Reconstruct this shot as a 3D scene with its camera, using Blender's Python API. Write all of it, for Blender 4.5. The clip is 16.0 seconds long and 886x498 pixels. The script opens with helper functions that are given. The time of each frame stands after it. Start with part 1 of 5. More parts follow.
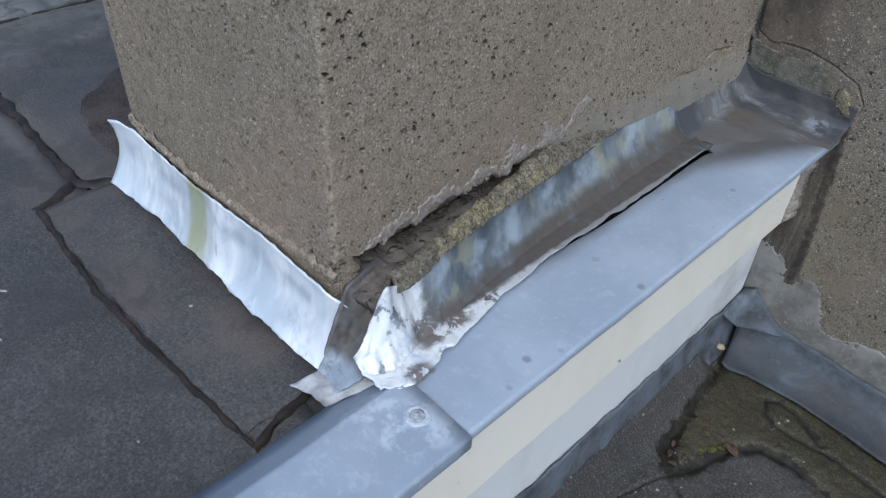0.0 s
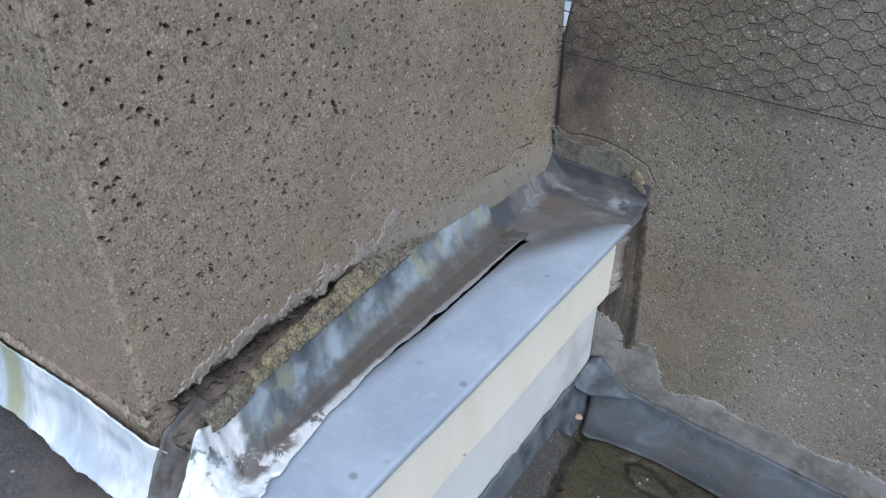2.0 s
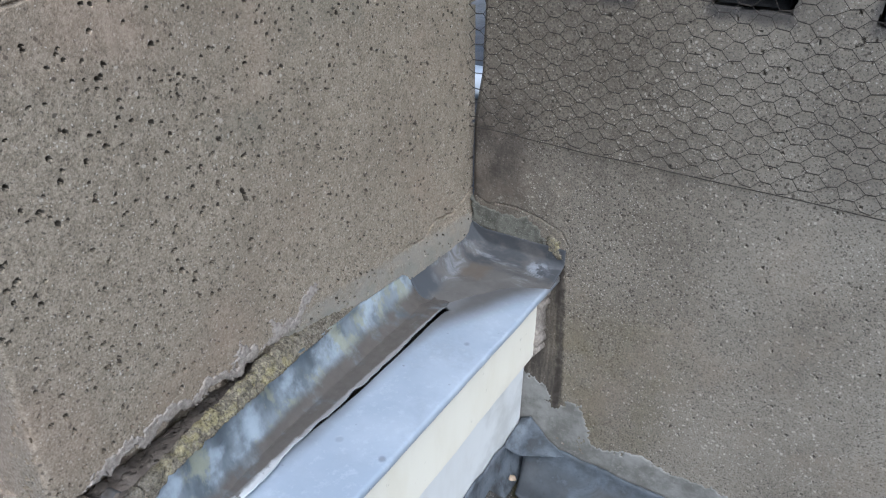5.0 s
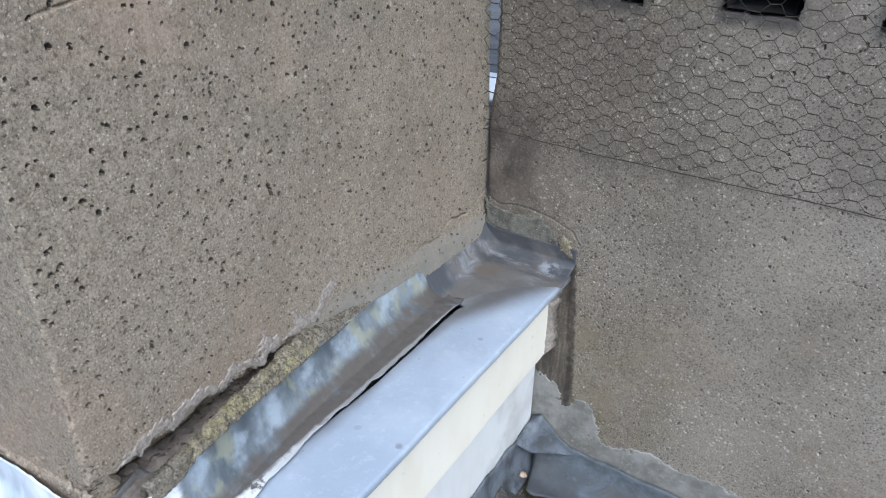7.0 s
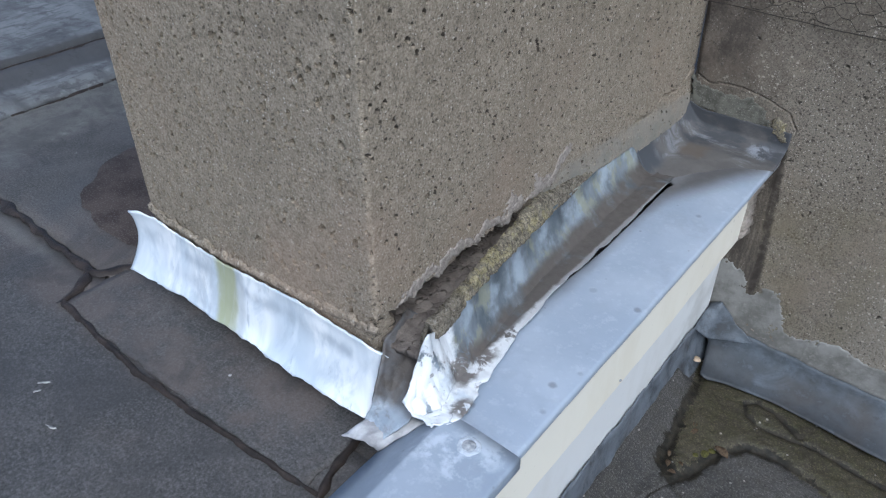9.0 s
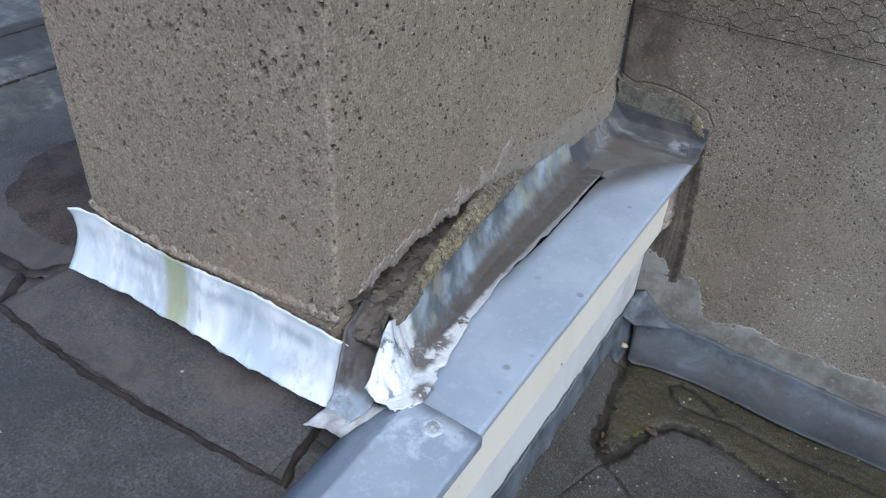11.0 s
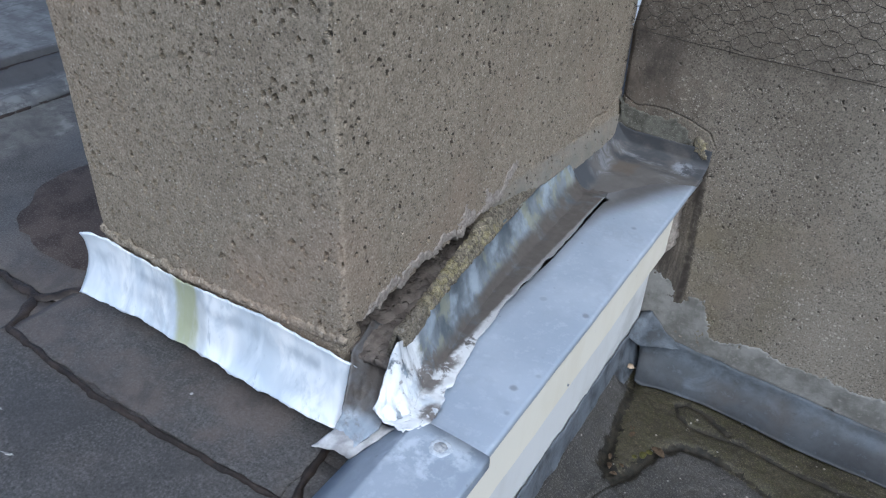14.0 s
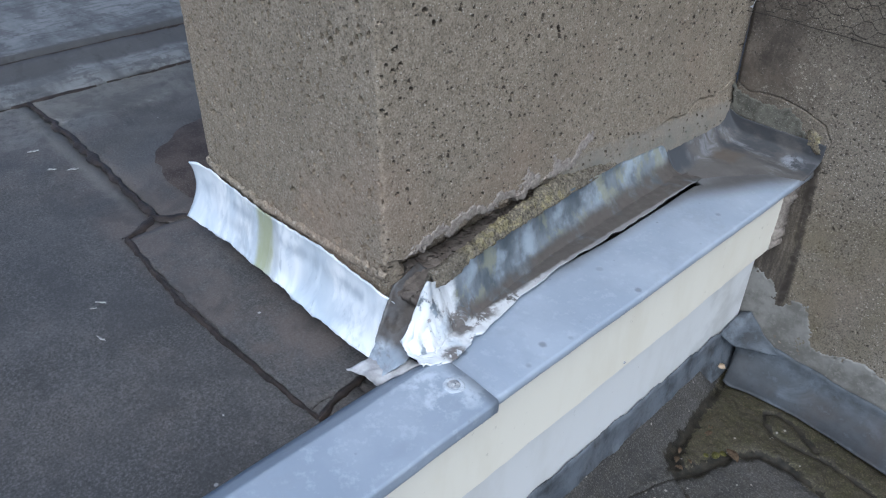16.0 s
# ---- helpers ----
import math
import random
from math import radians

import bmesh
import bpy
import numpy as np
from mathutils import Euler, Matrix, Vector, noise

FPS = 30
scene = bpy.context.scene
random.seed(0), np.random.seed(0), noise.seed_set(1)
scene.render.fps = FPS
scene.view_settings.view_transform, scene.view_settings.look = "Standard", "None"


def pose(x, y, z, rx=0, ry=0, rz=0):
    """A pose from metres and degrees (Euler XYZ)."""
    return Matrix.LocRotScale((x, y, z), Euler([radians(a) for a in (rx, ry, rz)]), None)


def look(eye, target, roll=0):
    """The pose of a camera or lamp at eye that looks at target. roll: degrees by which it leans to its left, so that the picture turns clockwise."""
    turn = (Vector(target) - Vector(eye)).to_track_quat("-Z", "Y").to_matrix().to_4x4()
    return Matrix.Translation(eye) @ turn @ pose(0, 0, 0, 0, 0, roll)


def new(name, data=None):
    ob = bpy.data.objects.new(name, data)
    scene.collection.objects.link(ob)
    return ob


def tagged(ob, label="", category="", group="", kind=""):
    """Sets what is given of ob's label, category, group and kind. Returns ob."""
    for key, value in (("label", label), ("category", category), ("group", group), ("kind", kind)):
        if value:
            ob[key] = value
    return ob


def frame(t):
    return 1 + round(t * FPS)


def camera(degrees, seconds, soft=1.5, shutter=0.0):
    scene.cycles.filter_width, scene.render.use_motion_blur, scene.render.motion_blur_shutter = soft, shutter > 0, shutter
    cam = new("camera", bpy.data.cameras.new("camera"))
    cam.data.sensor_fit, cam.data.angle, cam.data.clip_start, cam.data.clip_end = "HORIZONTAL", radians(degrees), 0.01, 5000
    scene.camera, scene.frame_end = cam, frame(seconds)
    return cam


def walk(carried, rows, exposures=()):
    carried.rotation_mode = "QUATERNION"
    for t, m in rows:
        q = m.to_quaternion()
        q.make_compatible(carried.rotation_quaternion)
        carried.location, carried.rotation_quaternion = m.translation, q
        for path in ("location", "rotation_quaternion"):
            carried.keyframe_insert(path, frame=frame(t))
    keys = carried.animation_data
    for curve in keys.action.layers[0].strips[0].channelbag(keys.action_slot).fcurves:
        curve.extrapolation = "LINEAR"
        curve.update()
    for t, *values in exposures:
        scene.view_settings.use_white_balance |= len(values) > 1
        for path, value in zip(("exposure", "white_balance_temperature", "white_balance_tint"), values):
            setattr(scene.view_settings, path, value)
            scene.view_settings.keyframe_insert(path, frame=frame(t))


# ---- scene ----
cam = camera(61.1, 16.0, soft=1.2)
ROWS = [
    (0, 0.5078, -0.3592, 0.638, 49.996, -2.107, 45.661),
    (0.5, 0.5248, -0.3406, 0.6584, 51.626, -1.401, 44.495),
    (1, 0.5469, -0.3162, 0.6843, 53.906, -1.117, 41.106),
    (1.5, 0.5709, -0.3012, 0.6944, 55.463, -0.868, 37.819),
    (2, 0.5956, -0.2953, 0.7009, 56.542, -0.63, 35.131),
    (2.5, 0.61, -0.2873, 0.7146, 57.145, -0.466, 33.161),
    (3, 0.6246, -0.2785, 0.7226, 58.343, -0.681, 31.51),
    (3.5, 0.6294, -0.2807, 0.733, 59.146, -1.13, 30.597),
    (4, 0.636, -0.28, 0.7367, 59.873, -0.917, 30.527),
    (4.5, 0.6399, -0.2767, 0.7437, 60.326, -0.777, 30.654),
    (7, 0.6587, -0.3193, 0.7476, 61.292, -0.735, 31.554),
    (7.5, 0.6497, -0.3499, 0.733, 60.083, -0.91, 34.503),
    (8, 0.5994, -0.3845, 0.7176, 57.52, 0.059, 37.685),
    (8.5, 0.541, -0.443, 0.7055, 55.58, 0.257, 38.927),
    (9, 0.4886, -0.4852, 0.7025, 53.848, 0.084, 38.374),
    (9.5, 0.4697, -0.5179, 0.7058, 53.984, -1.102, 35.786),
    (10, 0.4621, -0.5316, 0.7048, 53.909, -1.861, 33.871),
    (12.5, 0.466, -0.5553, 0.71, 55.034, -3.464, 31.776),
    (13, 0.4654, -0.5528, 0.7147, 55.307, -2.896, 32.007),
    (13.5, 0.4677, -0.5543, 0.7182, 55.624, -2.574, 32.219),
    (14, 0.4668, -0.5564, 0.7115, 55.919, -2.474, 32.456),
    (14.5, 0.465, -0.5605, 0.7022, 55.551, -2.277, 32.653),
    (15, 0.4867, -0.5619, 0.6927, 54.613, -2.377, 33.167),
    (15.5, 0.5596, -0.5452, 0.6991, 54.359, -1.379, 39.288),
    (16, 0.6369, -0.5111, 0.6922, 55.132, -0.765, 46.311),
]
EXPOSURES = [(0.0, 0.03, 5350, 5), (1.0, 0.12, 5350, 5), (3.0, 0.40, 5410, 5), (4.5, 0.50, 5410, 5), (7.0, 0.69, 5410, 5), (8.0, 0.50, 5410, 5), (9.0, 0.27, 5380, 5), (16.0, 0.21, 5360, 5)]
walk(cam, [(t, pose(*row)) for t, *row in ROWS], EXPOSURES)

# ---- world and sun: a bright overcast sky ----
SUN_EL, SUN_AZ = 50.0, 135.0            # degrees; azimuth from +y towards +x
world = bpy.data.worlds.new("overcast_sky")
scene.world = world
world.use_nodes = True
wn = world.node_tree.nodes
sky = wn.new("ShaderNodeTexSky")
sky.sky_type = "NISHITA"
sky.sun_disc = False
sky.sun_elevation, sky.sun_rotation = radians(SUN_EL), radians(SUN_AZ)
sky.dust_density, sky.ozone_density, sky.air_density = 4.0, 1.0, 1.0
world.node_tree.links.new(sky.outputs[0], wn["Background"].inputs[0])
wn["Background"].inputs[1].default_value = 0.15
sun = new("sun", bpy.data.lights.new("sun", "SUN"))
sun.data.energy, sun.data.angle, sun.data.color = 1.6, radians(60), (1.0, 0.97, 0.93)
_d = Vector((math.sin(radians(SUN_AZ)) * math.cos(radians(SUN_EL)), math.cos(radians(SUN_AZ)) * math.cos(radians(SUN_EL)), math.sin(radians(SUN_EL))))
sun.matrix_world = look(_d * 20, (0, 0, 0))


# ---- materials ----
class Nodes:
    """A small writer of node trees; all patterns lie in object space, in metres."""

    def __init__(self, name):
        self.m = bpy.data.materials.new(name)
        self.m.use_nodes = True
        self.t = self.m.node_tree
        self.bsdf = self.t.nodes["Principled BSDF"]
        self.co = self.t.nodes.new("ShaderNodeTexCoord").outputs["Object"]
        sep = self.add("ShaderNodeSeparateXYZ", Vector=self.co)
        self.x, self.y, self.z = sep.outputs

    def add(self, kind, **inputs):
        n = self.t.nodes.new(kind)
        for k, v in inputs.items():
            self.put(n.inputs[k], v)
        return n

    def put(self, socket, v):
        if isinstance(v, bpy.types.NodeSocket):
            self.t.links.new(v, socket)
        else:
            socket.default_value = (*v, 1) if isinstance(v, tuple) and len(v) == 3 and socket.type == "RGBA" else v

    def math(self, op, a, b=0.0, clamp=False):
        n = self.t.nodes.new("ShaderNodeMath")
        n.operation, n.use_clamp = op, clamp
        self.put(n.inputs[0], a), self.put(n.inputs[1], b)
        return n.outputs[0]

    def noise(self, scale, detail=4.0, rough=0.55, shift=(0, 0, 0), stretch=(1, 1, 1), bend=0.0):
        mp = self.add("ShaderNodeMapping", Vector=self.co, Location=shift, Scale=stretch)
        return self.add("ShaderNodeTexNoise", Vector=mp.outputs[0], Scale=scale, Detail=detail, Roughness=rough, Distortion=bend).outputs["Fac"]

    def voronoi(self, scale, feature="F1", stretch=(1, 1, 1), out="Distance"):
        mp = self.add("ShaderNodeMapping", Vector=self.co, Scale=stretch)
        n = self.add("ShaderNodeTexVoronoi", Vector=mp.outputs[0], Scale=scale)
        n.feature = feature
        return n.outputs[out]

    def span(self, v, lo, hi, a=0.0, b=1.0):
        n = self.add("ShaderNodeMapRange", Value=v)
        n.interpolation_type = "SMOOTHSTEP"
        n.inputs["From Min"].default_value, n.inputs["From Max"].default_value = lo, hi
        n.inputs["To Min"].default_value, n.inputs["To Max"].default_value = a, b
        return n.outputs[0]

    def mix(self, fac, a, b):
        n = self.t.nodes.new("ShaderNodeMix")
        n.data_type = "RGBA"
        self.put(n.inputs[0], fac), self.put(n.inputs[6], a), self.put(n.inputs[7], b)
        return n.outputs[2]

    def band(self, axis, lo, hi, soft, wob=0.0, scale=20.0):
        """1 between lo and hi along an axis, with an uneven edge."""
        v = axis
        if wob:
            v = self.math("ADD", v, self.math("MULTIPLY", self.math("SUBTRACT", self.noise(scale, 5, 0.65), 0.5), wob * 2))
        up = self.span(v, lo - soft, lo + soft)
        dn = self.span(v, hi - soft, hi + soft, 1.0, 0.0)
        return self.math("MULTIPLY", up, dn)

    def mul(self, *facs):
        out = facs[0]
        for f in facs[1:]:
            out = self.math("MULTIPLY", out, f)
        return out

    def done(self, colour, rough=0.8, metal=0.0, bumps=(), spec=0.5):
        self.put(self.bsdf.inputs["Base Color"], colour)
        self.put(self.bsdf.inputs["Roughness"], rough)
        self.put(self.bsdf.inputs["Metallic"], metal)
        self.put(self.bsdf.inputs["Specular IOR Level"], spec)
        last = None
        for height, dist, strength in bumps:
            b = self.add("ShaderNodeBump", Height=height, Distance=dist, Strength=strength)
            if last:
                self.put(b.inputs["Normal"], last)
            last = b.outputs[0]
        if last:
            self.put(self.bsdf.inputs["Normal"], last)
        return self.m


def render_coat(name, dark, light, extra=None, pale=0.82, black=0.74, early=None):
    n = Nodes(name)
    grain = n.noise(300, 4, 0.78)
    fleck = n.noise(170, 3, 0.7, (4, 7, 2), bend=1.5)
    mid = n.noise(60, 5, 0.6)
    big = n.noise(5, 4, 0.6)
    c = n.mix(n.span(mid, 0.3, 0.7), dark, light)
    if early:
        c = early(n, c)
    c = n.mix(n.span(grain, 0.51, 0.62, 0.0, 0.6), c, tuple(v * 1.5 for v in light))
    c = n.mix(n.span(grain, 0.48, 0.36, 0.0, 0.75), c, tuple(v * 0.42 for v in dark))
    c = n.mix(n.span(fleck, 0.62, 0.68, 0.0, 0.55), c, tuple(v * 0.38 for v in dark))
    c = n.mix(n.span(fleck, 0.38, 0.32, 0.0, 0.45), c, tuple(v * 1.45 for v in light))
    c = n.mix(n.span(big, 0.45, 0.7, 0.0, 0.3), c, tuple(v * 0.8 for v in dark))
    # single aggregate grains, pale and dark, of uneven outline and two sizes
    bent = n.add("ShaderNodeVectorMath")
    bent.operation = "ADD"
    warp = n.add("ShaderNodeTexNoise", Vector=n.co, Scale=220.0, Detail=2.0)
    pull = n.add("ShaderNodeVectorMath")
    pull.operation = "SCALE"
    n.put(pull.inputs[0], warp.outputs["Color"]), n.put(pull.inputs["Scale"], 0.006)
    n.put(bent.inputs[0], n.co), n.put(bent.inputs[1], pull.outputs[0])
    for scale, lo, tone, amount in ((300, pale, (0.5, 0.465, 0.41), 0.75), (120, pale + 0.06, (0.44, 0.40, 0.34), 0.7),
                                    (130, black + 0.05, (0.05, 0.043, 0.036), 0.8), (250, black, (0.055, 0.047, 0.04), 0.75)):
        vor = n.add("ShaderNodeTexVoronoi", Vector=bent.outputs[0], Scale=float(scale))
        grains = n.mul(n.span(vor.outputs["Distance"], 0.36, 0.22), n.span(vor.outputs["Color"], lo, lo + 0.05))
        c = n.mix(n.math("MULTIPLY", grains, amount), c, tone)
    if extra:
        c = extra(n, c)
    return n.done(c, 0.95, 0, [(mid, 0.0012, 0.35), (grain, 0.0007, 0.6)], 0.15)


def pier_extra(n, c):
    # pinkish and soot-grey clouds, pale scuffs near the foot
    c = n.mix(n.span(n.noise(3.0, 3, 0.5, (3, 1, 0)), 0.5, 0.75, 0, 0.4), c, (0.30, 0.215, 0.16))
    c = n.mix(n.mul(n.span(n.noise(2.2, 4, 0.6, (9, 4, 2)), 0.52, 0.68), n.band(n.z, 0.42, 2.0, 0.12)), c, (0.13, 0.125, 0.10))
    run = n.math("SUBTRACT", n.z, n.math("MULTIPLY", n.y, 0.16))
    c = n.mix(n.mul(n.band(run, 0.588, 0.612, 0.006, 0.012, 16), n.band(n.y, 0.3, 0.52, 0.05, 0.05, 9), 0.55), c, (0.40, 0.335, 0.27))
    c = n.mix(n.mul(n.band(n.z, 0.55, 0.60, 0.014, 0.014, 18), n.band(n.y, 0.17, 0.215, 0.012, 0.012, 20), n.span(n.noise(60, 4, 0.7), 0.35, 0.6), 0.45), c, (0.36, 0.285, 0.22))
    # cement smeared above the fillet
    slope = n.math("ADD", n.z, n.math("MULTIPLY", n.y, 0.10))
    on = n.mul(n.band(n.y, 0.36, 0.95, 0.03, 0.03, 14), n.band(n.x, -0.05, 0.05, 0.01))
    c = n.mix(n.mul(n.band(slope, -0.2, 0.157, 0.007, 0.016, 26), on, n.span(n.noise(24, 5, 0.65, (3, 3, 1)), 0.3, 0.62, 0.25, 0.8)), c, (0.218, 0.203, 0.176))
    c = n.mix(n.mul(n.band(slope, -0.2, 0.132, 0.008, 0.014, 22), on, n.span(n.noise(16, 5, 0.65, (1, 8, 1)), 0.42, 0.6, 0.0, 0.65)), c, (0.168, 0.166, 0.146))
    return c


def wall_early(n, c):
    c = n.mix(n.span(n.noise(2.6, 4, 0.6, (5, 5, 5)), 0.45, 0.72, 0, 0.45), c, (0.235, 0.212, 0.178))
    return n.mix(n.mul(n.span(n.x, 0.28, 0.60), n.span(n.noise(4, 4, 0.6, (1, 1, 7)), 0.3, 0.6, 0.35, 0.75)), c, (0.274, 0.248, 0.208))


def wall_extra(n, c):
    c = n.mix(n.mul(n.band(n.x, 0.2, 0.45, 0.06, 0.08, 6), n.band(n.z, -0.42, -0.1, 0.08, 0.08, 7), n.span(n.noise(9, 3, 0.6), 0.35, 0.7), 0.45), c, (0.125, 0.106, 0.056))
    under = n.math("MAXIMUM", n.math("MAXIMUM", n.band(n.x, 0.155, 0.285, 0.012, 0.012, 25), n.band(n.x, 0.392, 0.522, 0.012, 0.012, 25)), n.band(n.x, 0.615, 0.745, 0.012, 0.012, 25))
    c = n.mix(n.mul(under, n.band(n.z, 0.50, 0.63, 0.010, 0.012, 30), 0.7), c, (0.035, 0.035, 0.04))
    damp = n.mul(n.band(n.x, -0.1, 0.12, 0.07, 0.10, 12), n.band(n.z, 0.07, 0.30, 0.08, 0.08, 13))
    c = n.mix(n.mul(damp, n.span(n.noise(17, 5, 0.7, (0, 0, 0), (1, 1, 0.55)), 0.36, 0.62, 0.4, 0.95)), c, (0.052, 0.043, 0.037))
    c = n.mix(n.mul(n.span(n.z, 0.1, 0.3), n.span(n.noise(6, 5, 0.65, (7, 2, 3)), 0.46, 0.66, 0, 0.4)), c, (0.105, 0.092, 0.080))
    c = n.mix(n.mul(n.band(n.z, -0.4, 0.2, 0.1), n.span(n.noise(7, 5, 0.65, (2, 6, 3)), 0.5, 0.68, 0, 0.35)), c, (0.215, 0.175, 0.135))
    # dark run-off beside the end of the boards
    slant = n.math("ADD", n.x, n.math("MULTIPLY", n.z, 0.075))
    run = n.mul(n.band(slant, 0.10, 0.212, 0.007, 0.012, 30), n.band(n.z, -0.36, 0.012, 0.02, 0.02, 15))
    c = n.mix(n.mul(run, n.span(n.noise(60, 4, 0.65, (2, 2, 2), (1, 1, 0.12)), 0.3, 0.62, 0.25, 0.95)), c, (0.060, 0.051, 0.044))
    c = n.mix(n.mul(n.band(slant, 0.196, 0.214, 0.004, 0.010, 30), n.band(n.z, -0.36, 0.0, 0.03, 0.03, 15), n.span(n.noise(45, 4, 0.65), 0.3, 0.6), 0.75), c, (0.032, 0.027, 0.023))
    return c


PIER = render_coat("sandy_render", (0.186, 0.156, 0.118), (0.258, 0.221, 0.172), pier_extra, 0.76, 0.70)
WALL = render_coat("weathered_grey_render", (0.130, 0.111, 0.089), (0.186, 0.163, 0.132), wall_extra, 0.70, 0.575, wall_early)


def lead_bright():
    n = Nodes("bright_dressed_lead")
    streak = n.noise(7, 4, 0.55, stretch=(1.5, 1, 0.5), bend=0.6)
    fine = n.noise(50, 5, 0.65, stretch=(1.6, 1, 0.6))
    c = n.mix(n.span(streak, 0.35, 0.62), (0.60, 0.66, 0.73), (0.90, 0.92, 0.945))
    c = n.mix(n.span(n.noise(10, 5, 0.6, (5, 0, 2), (1.7, 1, 0.7), bend=1.0), 0.48, 0.64, 0, 0.65), c, (0.47, 0.54, 0.615))
    c = n.mix(n.span(n.noise(34, 5, 0.65, (8, 0, 2), (2.4, 1, 0.3)), 0.64, 0.71, 0, 0.5), c, (0.36, 0.41, 0.46))
    c = n.mix(n.span(fine, 0.62, 0.75, 0, 0.4), c, (0.34, 0.38, 0.42))
    c = n.mix(n.mul(n.band(n.x, -0.37, -0.26, 0.03, 0.02, 14), n.span(fine, 0.3, 0.6), 0.5), c, (0.42, 0.46, 0.51))
    # tarnish just under the top edge, an olive stain that ran down at the lap
    c = n.mix(n.mul(n.band(n.z, 0.015, 0.036, 0.010, 0.012, 25), n.span(n.noise(14, 4, 0.5, (2, 0, 0), (2, 1, 1)), 0.38, 0.6), 0.7), c, (0.40, 0.455, 0.52))
    lap = n.math("ADD", n.x, n.math("MULTIPLY", n.z, 0.08))
    c = n.mix(n.mul(n.band(lap, -0.308, -0.262, 0.006, 0.007, 22), n.span(n.noise(30, 4, 0.6, (3, 1, 1), (2.0, 1, 0.4)), 0.28, 0.6, 0.55, 0.95)), c, (0.40, 0.42, 0.27))
    c = n.mix(n.mul(n.band(lap, -0.262, -0.246, 0.006, 0.006, 22), 0.45), c, (0.36, 0.39, 0.40))
    return n.done(c, n.span(fine, 0.3, 0.7, 0.36, 0.55), 0.18, [(streak, 0.005, 0.45), (fine, 0.0008, 0.3)])


def lead_old():
    n = Nodes("patchy_weathered_lead")
    a = n.noise(13, 4, 0.55, stretch=(1, 1.5, 0.8))
    b = n.noise(55, 4, 0.65)
    c = n.mix(n.span(a, 0.34, 0.66), (0.088, 0.104, 0.118), (0.225, 0.255, 0.285))
    # pale blue-grey and ochre mottles on the upstand, dark tarnish under its top
    up = n.band(n.z, 0.016, 0.2, 0.012, 0.012, 26)
    c = n.mix(n.mul(up, n.span(n.noise(15, 5, 0.6, (0, 4, 0), (1, 1.1, 1.1)), 0.46, 0.64), 0.85), c, (0.37, 0.425, 0.485))
    c = n.mix(n.mul(up, n.span(n.noise(19, 5, 0.65, (0, 9, 0), (0.8, 1.2, 0.8)), 0.51, 0.62), 0.75), c, (0.29, 0.295, 0.215))
    c = n.mix(n.mul(n.band(n.z, 0.055, 0.2, 0.010, 0.012, 24), n.band(n.y, 0.2, 0.9, 0.05), n.span(n.noise(12, 4, 0.6, (5, 2, 0)), 0.40, 0.60), 0.75), c, (0.075, 0.095, 0.115))
    # brown silt in the channel
    c = n.mix(n.mul(n.band(n.z, -0.05, 0.019, 0.008, 0.007, 30), n.span(n.noise(20, 4, 0.6, (7, 7, 7)), 0.26, 0.48), n.span(n.y, 0.05, 0.11)), c, (0.112, 0.100, 0.091))
    # remains of white paint along the outer edge and on the torn end
    flake = n.span(n.noise(34, 5, 0.6, (1, 2, 3)), 0.36, 0.43)
    end = n.band(n.y, -0.2, 0.068, 0.010, 0.03, 28)
    edge = n.mul(n.band(n.y, -0.2, 0.31, 0.06, 0.05, 20), n.band(n.x, 0.085, 0.2, 0.004, 0.008, 45))
    c = n.mix(n.mul(n.math("MAXIMUM", end, edge), flake), c, (0.72, 0.735, 0.75))
    c = n.mix(n.mul(n.band(n.y, 0.2, 0.70, 0.08, 0.05, 12), n.band(n.x, 0.0825, 0.2, 0.002, 0.003, 40), 0.7), c, (0.36, 0.36, 0.37))
    c = n.mix(n.mul(end, n.span(n.noise(22, 5, 0.65, (6, 1, 2)), 0.48, 0.66), 0.7), c, (0.47, 0.525, 0.59))
    # bare brown spots where the paint has gone: in the hollow, and beside the capping
    brown = n.span(n.noise(40, 5, 0.7, (2, 3, 8), bend=0.6), 0.44, 0.53)
    hollow = n.mul(n.band(n.y, 0.036, 0.12, 0.012, 0.03, 28), n.band(n.x, 0.072, 0.102, 0.006, 0.016, 30))
    rim = n.mul(n.band(n.y, 0.0, 0.03, 0.006, 0.014, 30), n.band(n.x, 0.110, 0.16, 0.004, 0.012, 34))
    c = n.mix(n.mul(n.math("MAXIMUM", hollow, rim), brown, 0.92), c, (0.13, 0.112, 0.10))
    c = n.mix(n.mul(end, n.span(n.noise(70, 5, 0.65, (3, 8, 2)), 0.62, 0.68), 0.7), c, (0.2, 0.18, 0.17))
    return n.done(c, n.span(b, 0.3, 0.7, 0.42, 0.68), 0.25, [(a, 0.004, 0.3), (b, 0.0012, 0.5)])


